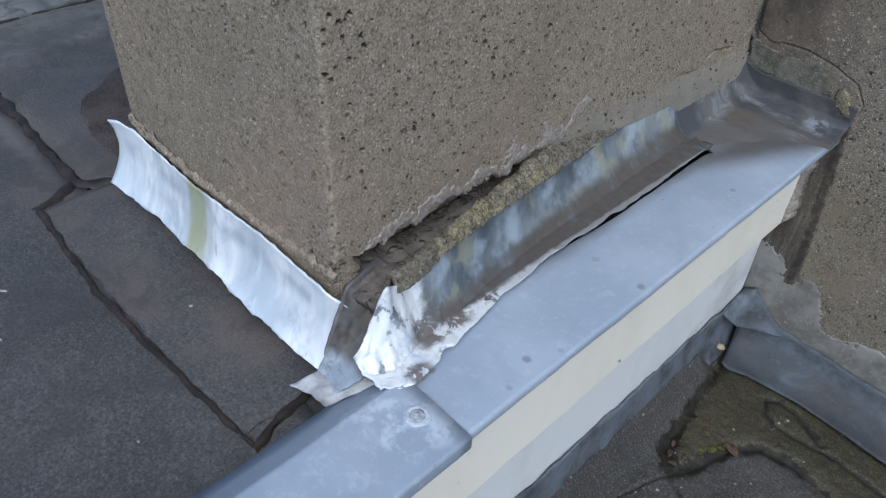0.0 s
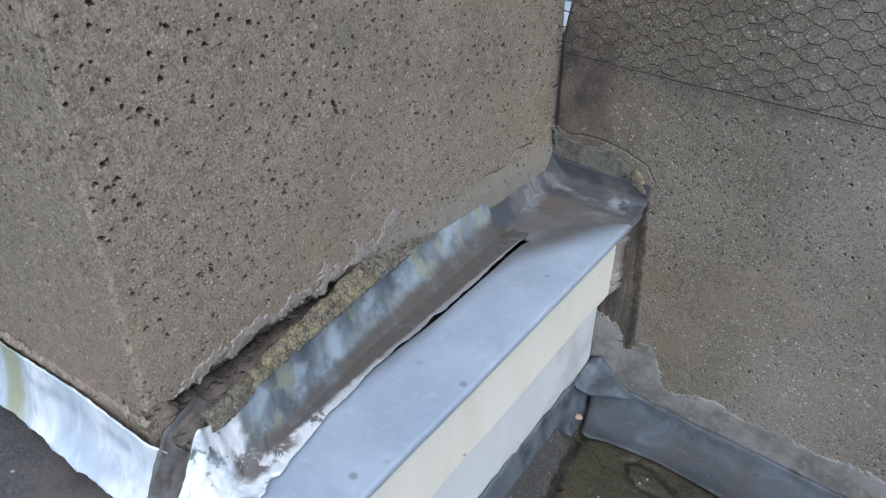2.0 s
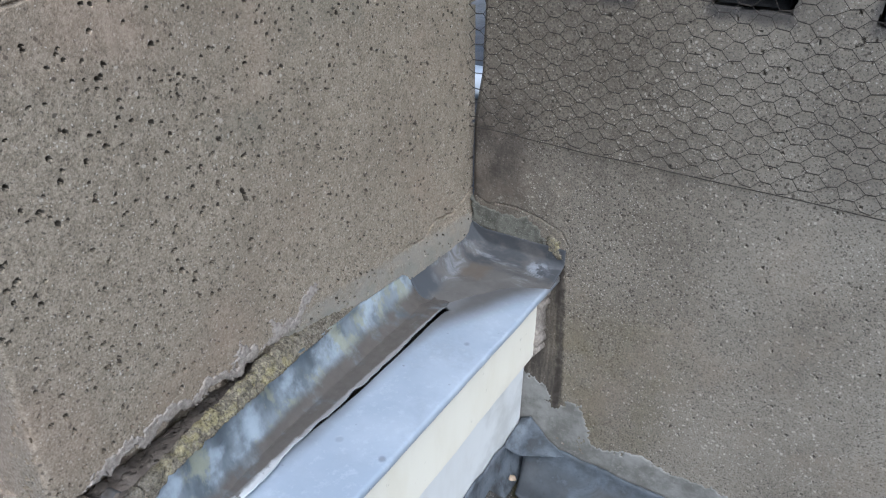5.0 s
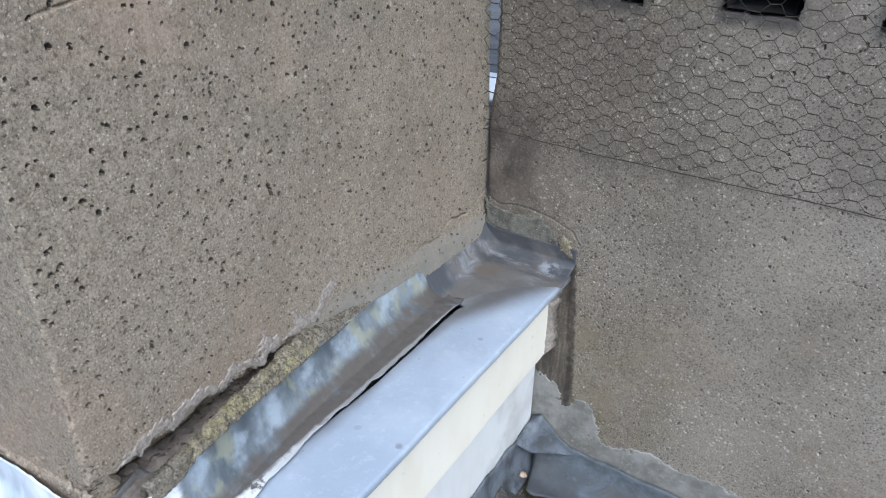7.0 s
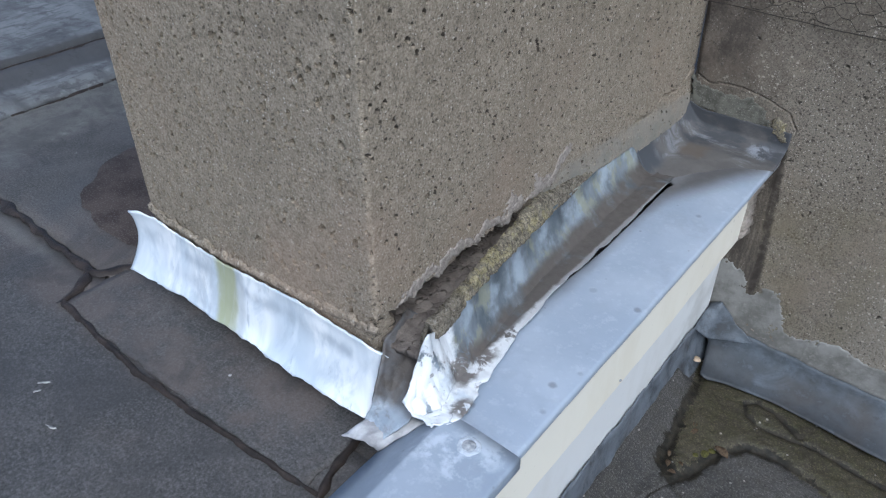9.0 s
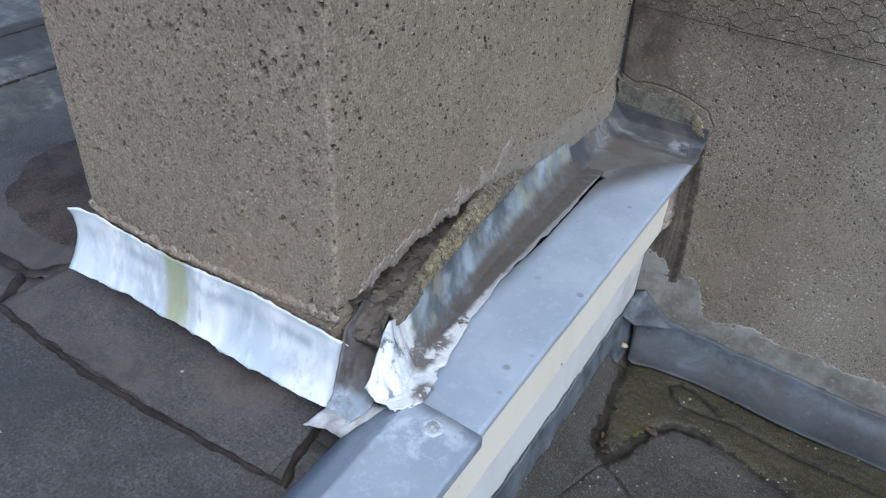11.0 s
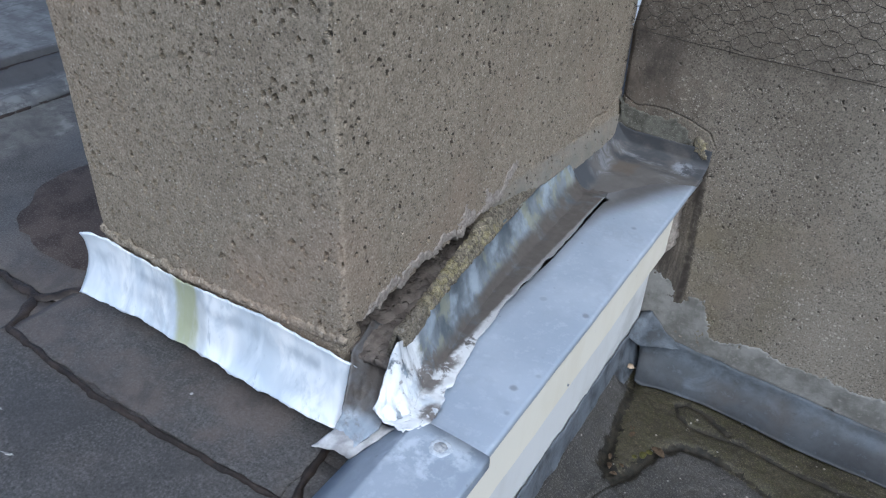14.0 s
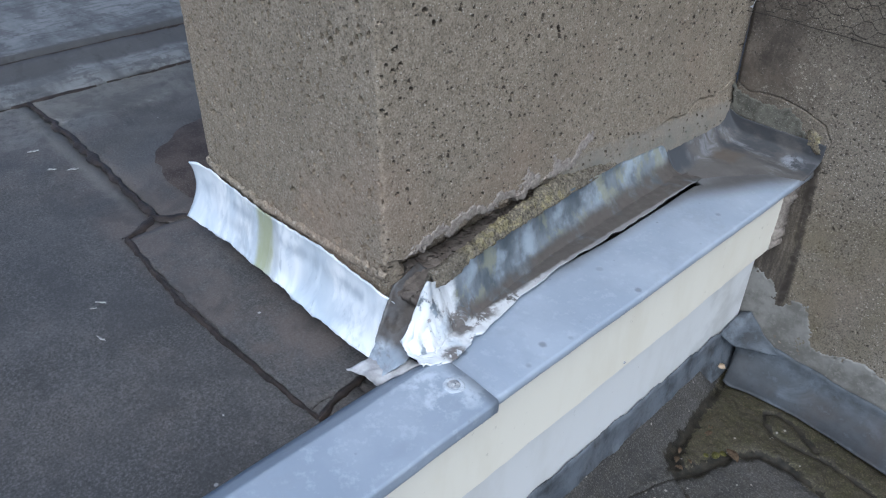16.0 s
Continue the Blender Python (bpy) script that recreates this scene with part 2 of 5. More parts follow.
def lead_fold():
    n = Nodes("brown_stained_lead_fold")
    a, b = n.noise(24, 5, 0.65, (1, 4, 2), bend=0.6), n.noise(70, 5, 0.65)
    c = n.mix(n.span(a, 0.35, 0.65), (0.28, 0.32, 0.37), (0.50, 0.55, 0.62))
    high = n.math("ADD", n.z, n.math("MULTIPLY", n.y, 0.9))
    c = n.mix(n.mul(n.band(high, -0.030, 1.0, 0.016, 0.016, 30), n.span(a, 0.3, 0.55, 0.8, 1.0)), c, (0.066, 0.056, 0.049))
    c = n.mix(n.span(n.noise(36, 5, 0.7, (6, 4, 2)), 0.52, 0.66, 0, 0.55), c, (0.16, 0.148, 0.14))
    return n.done(c, n.span(b, 0.3, 0.7, 0.5, 0.75), 0.1, [(a, 0.004, 0.4), (b, 0.0012, 0.5)])


def lead_dark():
    n = Nodes("dark_grey_lead")
    a = n.noise(5, 4, 0.55, stretch=(1, 1, 1.6), bend=0.4)
    b = n.noise(40, 5, 0.65)
    c = n.mix(n.span(a, 0.34, 0.66), (0.026, 0.028, 0.032), (0.050, 0.057, 0.066))
    # bluish highlight painted along the upper edge, bluish bloom in drifts, brown silt in the bend
    top = n.band(n.math("ADD", n.z, n.math("MULTIPLY", n.x, 0.03)), -0.492, -0.3, 0.012, 0.012, 12)
    c = n.mix(n.mul(top, n.span(n.noise(12, 5, 0.65, (3, 1, 2), (1, 1, 2)), 0.38, 0.62), 0.5), c, (0.12, 0.143, 0.175))
    c = n.mix(n.mul(n.span(n.noise(8, 5, 0.65, (9, 1, 2), (1, 1, 1.5), bend=0.6), 0.54, 0.70), 0.5), c, (0.115, 0.14, 0.175))
    c = n.mix(n.span(n.noise(7, 4, 0.55, (4, 4, 4)), 0.5, 0.68, 0, 0.6), c, (0.050, 0.045, 0.042))
    c = n.mix(n.mul(n.band(n.x, 0.0, 0.176, 0.006, 0.008, 20), n.span(n.noise(18, 5, 0.65, (2, 1, 5), (1, 1, 0.6)), 0.34, 0.58), 0.75), c, (0.15, 0.17, 0.20))
    c = n.mix(n.span(b, 0.58, 0.72, 0, 0.3), c, (0.13, 0.15, 0.175))
    c = n.mix(n.span(n.noise(90, 4, 0.7, (3, 3, 3)), 0.55, 0.7, 0, 0.4), c, (0.03, 0.03, 0.032))
    return n.done(c, n.span(b, 0.3, 0.7, 0.55, 0.78), 0.1, [(a, 0.006, 0.4), (b, 0.0014, 0.6)])


def lead_silted():
    n = Nodes("silted_lead")
    a, b = n.noise(13, 5, 0.6, (2, 2, 2), (1, 1.4, 1)), n.noise(60, 5, 0.65)
    c = n.mix(n.span(a, 0.36, 0.64), (0.080, 0.075, 0.072), (0.112, 0.105, 0.100))
    # dark band where the sheet climbs the pier, then pale smears, a dark turn-up at the wall
    side = n.band(n.x, -1.0, 0.042, 0.010, 0.012, 22)
    c = n.mix(n.mul(side, n.band(n.y, 0.66, 0.765, 0.025, 0.02, 24), n.span(n.noise(24, 5, 0.65, (5, 5, 5)), 0.25, 0.5, 0.35, 0.95)), c, (0.048, 0.053, 0.062))
    c = n.mix(n.mul(n.band(n.x, -1.0, 0.055, 0.012, 0.014, 24), n.band(n.y, 0.765, 0.9, 0.02, 0.02, 20), n.span(n.noise(26, 5, 0.7, (4, 6, 3), bend=0.8), 0.42, 0.66), 0.75), c, (0.21, 0.218, 0.24))
    wallside = n.band(n.y, 0.868, 2.0, 0.014, 0.016, 16)
    c = n.mix(n.mul(wallside, n.span(n.noise(15, 5, 0.65, (1, 6, 1), (0.6, 1, 1)), 0.34, 0.52), 0.9), c, (0.042, 0.045, 0.052))
    c = n.mix(n.mul(n.band(n.y, 0.835, 0.915, 0.016, 0.016, 18), n.span(n.noise(20, 5, 0.7, (4, 6, 3), (0.45, 1.6, 1)), 0.52, 0.70), 0.7), c, (0.20, 0.205, 0.22))
    c = n.mix(n.mul(n.band(n.x, 0.148, 0.190, 0.010, 0.014, 26), n.band(n.y, 0.880, 0.918, 0.008, 0.012, 26), n.span(n.noise(40, 5, 0.7, (1, 1, 9)), 0.4, 0.6), 0.75), c, (0.27, 0.285, 0.32))
    # one crusty brown spot
    c = n.mix(n.mul(n.band(n.x, 0.045, 0.088, 0.008, 0.016, 34), n.band(n.y, 0.81, 0.868, 0.008, 0.016, 34), n.span(n.noise(70, 5, 0.7), 0.3, 0.55, 0.3, 0.8)), c, (0.105, 0.084, 0.066))
    c = n.mix(n.span(b, 0.62, 0.72, 0, 0.3), c, (0.20, 0.20, 0.21))
    return n.done(c, 0.78, 0.0, [(a, 0.003, 0.3), (b, 0.001, 0.4)])


def zinc(name, shift=0.0, dull=1.0):
    n = Nodes(name)
    a = n.noise(6, 4, 0.55, (shift, shift, 0))
    b = n.noise(60, 5, 0.7, (shift, 0, 0))
    c = n.mix(n.span(a, 0.32, 0.70), tuple(v * dull for v in (0.32, 0.375, 0.46)), tuple(v * dull for v in (0.405, 0.46, 0.545)))
    c = n.mix(n.span(b, 0.50, 0.70, 0, 0.32), c, (0.53, 0.585, 0.66))
    c = n.mix(n.span(n.noise(17, 5, 0.6, (shift, 3, 1)), 0.5, 0.72, 0, 0.45), c, tuple(v * dull for v in (0.30, 0.345, 0.42)))
    c = n.mix(n.mul(n.span(n.noise(3.5, 5, 0.65, (shift, 9, 1), bend=0.8), 0.48, 0.66), n.span(b, 0.35, 0.6), 0.4), c, (0.27, 0.30, 0.35))
    # dark pock marks and rubbed spots
    for scale, cut, tone in ((24, 0.70, (0.17, 0.185, 0.21)), (60, 0.78, (0.2, 0.215, 0.24))):
        cell, pick = n.voronoi(scale), n.voronoi(scale, out="Color")
        c = n.mix(n.mul(n.span(n.math("ADD", cell, n.math("MULTIPLY", b, 0.12)), 0.25, 0.14), n.span(pick, cut, cut + 0.03), 0.7), c, tone)
    halo = n.mul(n.band(n.x, 0.105, 0.195, 0.015, 0.03, 24), n.band(n.y, -0.075, 0.0, 0.015, 0.03, 24), 0.6)
    c = n.mix(n.mul(halo, n.span(n.noise(30, 5, 0.65, (2, 2, 2)), 0.44, 0.58, 0.1, 1.3)), c, (0.53, 0.585, 0.655))
    # silt washed from the wall end, thinning out along a slant
    far = n.math("ADD", n.y, n.math("MULTIPLY", n.x, -2.1))
    c = n.mix(n.mul(n.band(far, 0.425, 2.0, 0.07, 0.03, 12), n.span(n.y, 0.5, 0.62), 0.95), c, (0.098, 0.092, 0.088))
    # grime beside the slot
    c = n.mix(n.mul(n.band(n.x, 0.0, 0.098, 0.012, 0.008, 16), n.band(n.y, 0.25, 0.9, 0.1), 0.6), c, (0.20, 0.205, 0.215))
    return n.done(c, n.span(b, 0.3, 0.7, 0.5, 0.66), 0.15, [(b, 0.0006, 0.35)])


def paint(name, base, stain, shift=0.0):
    n = Nodes(name)
    a = n.noise(8, 5, 0.6, (shift, 0, shift), (1, 1, 0.4))
    b = n.noise(50, 5, 0.65, (0, shift, 0))
    c = n.mix(n.span(a, 0.45, 0.72, 0, 0.6), base, stain)
    c = n.mix(n.span(b, 0.66, 0.74, 0, 0.5), c, tuple(v * 0.6 for v in stain))
    c = n.mix(n.mul(n.band(n.z, -0.45, -0.2, 0.03, 0.04, 14), n.band(n.y, 0.70, 2.0, 0.06, 0.06, 12), n.span(n.noise(9, 4, 0.6), 0.4, 0.65), 0.4), c, tuple(v * 0.6 for v in stain))
    return n.done(c, 0.55, 0, [(b, 0.0006, 0.3)], 0.4)


def felt():
    n = Nodes("mineral_roofing_felt")
    g = n.noise(270, 4, 0.8)
    m = n.noise(45, 5, 0.65)
    a = n.noise(3.2, 5, 0.6)
    c = n.mix(n.span(a, 0.35, 0.7), (0.048, 0.046, 0.045), (0.079, 0.074, 0.071))
    c = n.mix(n.span(n.noise(4.5, 4, 0.6, (6, 2, 0)), 0.52, 0.72, 0, 0.75), c, (0.098, 0.083, 0.074))
    c = n.mix(n.span(g, 0.5, 0.64, 0, 0.6), c, (0.15, 0.148, 0.148))
    c = n.mix(n.span(g, 0.48, 0.34, 0, 0.8), c, (0.016, 0.016, 0.017))
    c = n.mix(n.span(m, 0.5, 0.3, 0, 0.4), c, (0.035, 0.034, 0.036))
    cell, pick = n.voronoi(14), n.voronoi(14, out="Color")
    c = n.mix(n.mul(n.span(cell, 0.05, 0.03), n.span(pick, 0.72, 0.74), n.span(m, 0.45, 0.55)), c, (0.45, 0.45, 0.45))
    # dried silt near the far kerb, brown damp beside the joints
    c = n.mix(n.mul(n.band(n.x, -1.5, -1.08, 0.06, 0.14, 4), n.span(m, 0.3, 0.6), 0.45), c, (0.17, 0.165, 0.155))
    c = n.mix(n.mul(n.band(n.x, -1.2, -0.6, 0.1, 0.1, 5), n.band(n.y, -0.10, -0.05, 0.012, 0.02, 14), 0.5), c, (0.16, 0.15, 0.135))
    c = n.mix(n.mul(n.band(n.x, -0.75, 0.0, 0.12, 0.12, 5), n.band(n.y, -0.16, 0.1, 0.03, 0.04, 9), n.span(n.noise(9, 4, 0.6, (1, 3, 0)), 0.40, 0.62), 0.55), c, (0.115, 0.092, 0.08))
    # tide mark of a dried puddle by the far kerb: a film with a pale rim
    u, v = n.math("MULTIPLY", n.math("ADD", n.x, 1.28), 5.0), n.math("MULTIPLY", n.math("ADD", n.y, -0.16), 3.6)
    reach = n.math("ADD", n.math("SQRT", n.math("ADD", n.math("MULTIPLY", u, u), n.math("MULTIPLY", v, v))), n.math("MULTIPLY", n.math("SUBTRACT", n.noise(7, 5, 0.65), 0.5), 0.9))
    c = n.mix(n.span(reach, 1.02, 0.9, 0, 0.45), c, (0.115, 0.110, 0.098))
    c = n.mix(n.mul(n.band(reach, 0.9, 1.0, 0.04), n.span(n.noise(20, 4, 0.6, (4, 0, 0)), 0.45, 0.65), 0.5), c, (0.25, 0.245, 0.235))
    c = n.mix(n.span(n.noise(8, 5, 0.65, (9, 6, 0), bend=0.6), 0.5, 0.66, 0, 0.5), c, (0.036, 0.035, 0.036))
    return n.done(c, n.span(n.noise(4, 3), 0.4, 0.7, 0.6, 0.85), 0, [(m, 0.002, 0.35), (g, 0.001, 0.8)], 0.4)


def asphalt_low(name, dry, pale, olive, rough):
    n = Nodes(name)
    g = n.noise(260, 4, 0.8)
    m = n.noise(40, 5, 0.65)
    a = n.noise(7, 5, 0.6)
    c = n.mix(n.span(a, 0.35, 0.7), dry, pale)
    c = n.mix(n.span(m, 0.42, 0.62, 0, 0.7), c, olive)
    c = n.mix(n.span(g, 0.52, 0.64, 0, 0.65), c, tuple(v * 2.6 for v in pale))
    c = n.mix(n.span(g, 0.46, 0.34, 0, 0.8), c, tuple(v * 0.3 for v in dry))
    cell, pick = n.voronoi(60), n.voronoi(60, out="Color")
    c = n.mix(n.mul(n.span(cell, 0.2, 0.12), n.span(pick, 0.8, 0.82), 0.8), c, (0.32, 0.3, 0.27))
    return n.done(c, rough, 0, [(m, 0.003, 0.6), (g, 0.0012, 0.8)], 0.4)


def lump(name, dark, light, rough=0.95, scale=60, grain=(0.4, 0.38, 0.34)):
    n = Nodes(name)
    m, g = n.noise(scale, 5, 0.65), n.noise(scale * 6, 3, 0.6)
    c = n.mix(n.span(m, 0.35, 0.65), dark, light)
    c = n.mix(n.span(g, 0.55, 0.75, 0, 0.5), c, grain)
    return n.done(c, rough, 0, [(m, 0.004, 0.6), (g, 0.0012, 0.7)], 0.3)


def lichen_mortar(name, a0, a1):
    """Grey mortar with yellow lichen between a0 and a1 along the pier."""
    n = Nodes(name)
    m, g = n.noise(75, 5, 0.7), n.noise(260, 4, 0.75)
    c = n.mix(n.span(m, 0.35, 0.65), (0.10, 0.086, 0.066), (0.20, 0.175, 0.135))
    c = n.mix(n.mul(n.span(n.noise(55, 5, 0.7, (2, 5, 1)), 0.48, 0.62), n.span(n.y, a0, a0 + 0.07), n.span(n.y, a1, a1 - 0.09), 0.8), c, (0.27, 0.235, 0.125))
    c = n.mix(n.span(g, 0.52, 0.64, 0, 0.6), c, n.mix(n.mul(n.span(n.y, a0, a0 + 0.07), n.span(n.y, a1, a1 - 0.1)), (0.29, 0.27, 0.24), (0.42, 0.38, 0.25)))
    c = n.mix(n.span(g, 0.47, 0.36, 0, 0.85), c, (0.035, 0.03, 0.022))
    return n.done(c, 0.95, 0, [(m, 0.005, 0.8), (g, 0.002, 0.9)], 0.2)


LEAD_FOLD = lead_fold()
LEAD_BRIGHT, LEAD_OLD, LEAD_DARK, LEAD_SILTED = lead_bright(), lead_old(), lead_dark(), lead_silted()
ZINC, ZINC2 = zinc("pale_zinc"), zinc("dull_zinc", 4.0, 0.86)
CREAM = paint("cream_paint", (0.80, 0.768, 0.675), (0.72, 0.675, 0.56))
WHITE = paint("white_paint", (0.67, 0.68, 0.685), (0.55, 0.55, 0.53), 3.0)
FELT = felt()
ASPHALT = asphalt_low("grey_asphalt", (0.031, 0.030, 0.029), (0.058, 0.055, 0.052), (0.043, 0.040, 0.034), 0.8)
WET_ASPHALT = asphalt_low("olive_damp_asphalt", (0.026, 0.022, 0.014), (0.05, 0.043, 0.027), (0.036, 0.034, 0.014), 0.6)
MORTAR = lump("grey_mortar", (0.128, 0.113, 0.092), (0.178, 0.161, 0.135), 0.95, 34, (0.27, 0.245, 0.21))
PLASTER = lump("pale_cement", (0.135, 0.130, 0.118), (0.235, 0.230, 0.216), 0.9, 18, (0.30, 0.29, 0.265))
LICHEN, LICHEN_SPOT = lichen_mortar("mortar_with_yellow_lichen", 0.07, 0.42), lichen_mortar("yellow_lichen_lump", 0.1, 2.0)
# black that stands for the unlit void behind the vents
VENT_DARK = lump("black_vent_shade", (0.006, 0.006, 0.007), (0.014, 0.013, 0.013), 0.9, 60, (0.02, 0.02, 0.02))
GREEN_MORTAR = lump("greenish_old_mortar", (0.075, 0.072, 0.06), (0.14, 0.135, 0.112))
FLAKE = lump("pale_mortar_skin", (0.20, 0.172, 0.147), (0.33, 0.293, 0.26), 0.95, 150, (0.45, 0.41, 0.37))
SEALANT = lump("old_grey_sealant", (0.34, 0.38, 0.44), (0.52, 0.56, 0.61), 0.7, 90, (0.6, 0.63, 0.67))
DROPPING = lump("dried_white_dropping", (0.2, 0.2, 0.195), (0.45, 0.45, 0.44), 0.9, 150)
RUBBLE = lump("brown_mortar_bed", (0.085, 0.071, 0.061), (0.155, 0.132, 0.114), 0.9, 34, (0.2, 0.175, 0.155))
BITUMEN_AND_SHADE = lump("wet_bitumen_and_shade", (0.016, 0.012, 0.010), (0.038, 0.028, 0.023), 0.55, 35, (0.05, 0.04, 0.035))
SILT = lump("dark_wet_silt", (0.010, 0.009, 0.007), (0.026, 0.022, 0.015), 0.6, 60, (0.07, 0.06, 0.04))
WIRE = lump("rusty_grey_wire", (0.022, 0.019, 0.016), (0.046, 0.038, 0.031), 0.8, 90, (0.065, 0.054, 0.045))
STEEL = lump("dull_steel", (0.27, 0.29, 0.32), (0.45, 0.46, 0.48), 0.6, 160)
DUSTY = lump("dusty_lead_scrap", (0.27, 0.265, 0.27), (0.56, 0.56, 0.57), 0.6, 20, (0.36, 0.35, 0.35))
LEAF = lump("dry_brown_leaf", (0.045, 0.030, 0.018), (0.115, 0.080, 0.05), 0.8, 120, (0.2, 0.14, 0.08))
MOSS = lump("yellow_green_moss", (0.045, 0.045, 0.012), (0.10, 0.092, 0.025), 0.95, 160, (0.14, 0.125, 0.05))
CHIP = lump("pale_stone_chip", (0.36, 0.27, 0.18), (0.52, 0.40, 0.29), 0.8, 120)
# dark tone of the pits: lodged dirt plus their inner shadow, in the colour
PIT_DIRT_SHADE = lump("pit_dirt_and_shade", (0.05, 0.042, 0.034), (0.10, 0.085, 0.068), 0.95, 150, (0.14, 0.12, 0.10))


# ---- builders ----
def mesh_ob(name, verts, faces, material, parent=None, smooth=True, label=""):
    me = bpy.data.meshes.new(name)
    me.from_pydata([tuple(v) for v in verts], [], faces)
    me.materials.append(material)
    if smooth:
        me.polygons.foreach_set("use_smooth", [True] * len(me.polygons))
    me.update()
    ob = new(name, me)
    if parent is not None:
        ob.parent = parent
    return tagged(ob, label) if label else ob


def part(name, bm, material, parent=None, label="", smooth=True):
    bmesh.ops.recalc_face_normals(bm, faces=bm.faces)
    me = bpy.data.meshes.new(name)
    bm.to_mesh(me)
    bm.free()
    me.materials.append(material)
    if smooth:
        me.polygons.foreach_set("use_smooth", [True] * len(me.polygons))
    ob = new(name, me)
    if parent is not None:
        ob.parent = parent
    return tagged(ob, label) if label else ob


def thing(name, label, category, group="", kind=""):
    return tagged(new(name), label, category, group, kind)


def box(bm, lo, hi, bevel=0.0):
    lo, hi = Vector(lo), Vector(hi)
    r = bmesh.ops.create_cube(bm, size=1, matrix=Matrix.Translation((lo + hi) / 2) @ Matrix.Diagonal((*(hi - lo), 1)))
    if bevel:
        es = {e for v in r["verts"] for e in v.link_edges}
        bmesh.ops.bevel(bm, geom=list(es), offset=bevel, segments=2, affect="EDGES")
    return bm


def sheet(name, grid, thick, material, parent=None, label=""):
    """A bent sheet with real thickness from an array of points (rows, columns, 3)."""
    g = np.asarray(grid, float)
    r, c = g.shape[:2]
    du, dv = np.gradient(g, axis=0), np.gradient(g, axis=1)
    nrm = np.cross(du, dv)
    nrm /= np.linalg.norm(nrm, axis=-1, keepdims=True) + 1e-12
    verts = np.concatenate([g.reshape(-1, 3), (g - thick * nrm).reshape(-1, 3)])
    k = r * c
    faces = []
    for i in range(r - 1):
        for j in range(c - 1):
            a, b, d, e = i * c + j, i * c + j + 1, (i + 1) * c + j + 1, (i + 1) * c + j
            faces.append((a, e, d, b))
            faces.append((k + a, k + b, k + d, k + e))
    rim = [i * c for i in range(r)] + [(r - 1) * c + j for j in range(1, c)] + [i * c + c - 1 for i in range(r - 2, -1, -1)] + [j for j in range(c - 2, 0, -1)]
    for a, b in zip(rim, rim[1:] + rim[:1]):
        faces.append((a, k + a, k + b, b))
    bm = bmesh.new()
    vs = [bm.verts.new(v) for v in verts]
    for f in faces:
        bm.faces.new([vs[i] for i in f])
    return part(name, bm, material, parent, label)


def fbm(p, octaves=4):
    return noise.fractal(Vector(p), 0.8, 2.0, octaves)


def lerp(x, xs, ys):
    return float(np.interp(x, xs, ys))


def value_noise(u, v, cell, rng):
    """Smooth noise on arrays of plan coordinates, about -1 to 1."""
    n = 512
    table = rng.uniform(-1, 1, (n, n))
    a, b = u / cell, v / cell
    i, j = np.floor(a).astype(int), np.floor(b).astype(int)
    s, t = a - i, b - j
    s, t = s * s * (3 - 2 * s), t * t * (3 - 2 * t)
    g = lambda p, q: table[(i + p) % n, (j + q) % n]
    return (g(0, 0) * (1 - s) + g(1, 0) * s) * (1 - t) + (g(0, 1) * (1 - s) + g(1, 1) * s) * t


def pitted(us, vs, rng, per_m2, deep, share=lambda u: 1.0):
    """Height of a pitted render coat over a grid: pits of uneven outline and a slow unevenness, in metres outward."""
    U, V = np.meshgrid(us, vs, indexing="ij")
    h = 0.0025 * value_noise(U, V, 0.14, rng) + 0.0004 * value_noise(U, V, 0.02, rng) + 0.0003 * value_noise(U, V, 0.007, rng)
    h += 0.00018 * rng.uniform(-1, 1, U.shape)
    ragged = value_noise(U, V, 0.0035, rng)
    dirt_shade = np.zeros(U.shape)
    for _ in range(int(per_m2 * (us[-1] - us[0]) * (vs[-1] - vs[0]))):
        cu, cv = rng.uniform(us[0], us[-1]), rng.uniform(vs[0], vs[-1])
        big = rng.random() ** 3.4 * (1.0 if cu < -0.02 else 0.6)
        ra, rb = 0.0019 + 0.0034 * big, 0.0015 + 0.0021 * big
        ang = rng.normal(1.9, 0.5)
        if rng.random() > share(cu):
            continue
        i0, i1 = np.searchsorted(us, (cu - 0.012, cu + 0.012))
        j0, j1 = np.searchsorted(vs, (cv - 0.012, cv + 0.012))
        if i1 <= i0 or j1 <= j0:
            continue
        du, dv = U[i0:i1, j0:j1] - cu, V[i0:i1, j0:j1] - cv
        a, b = du * math.cos(ang) + dv * math.sin(ang), -du * math.sin(ang) + dv * math.cos(ang)
        q = ((a / ra) ** 2 + (b / rb) ** 2) * (1 + 0.55 * ragged[i0:i1, j0:j1])
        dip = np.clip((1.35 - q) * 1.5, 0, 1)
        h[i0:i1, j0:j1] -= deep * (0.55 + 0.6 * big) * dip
        # mask of the pits that get the dirt and painted shade
        dirt_shade[i0:i1, j0:j1] = np.maximum(dirt_shade[i0:i1, j0:j1], dip)
    return U, V, h, dirt_shade


def grid_faces(r, c, flip=False):
    a = (np.arange(r - 1)[:, None] * c + np.arange(c - 1)[None]).ravel()
    f = np.stack([a, a + c, a + c + 1, a + 1], 1)
    return f[:, ::-1] if flip else f


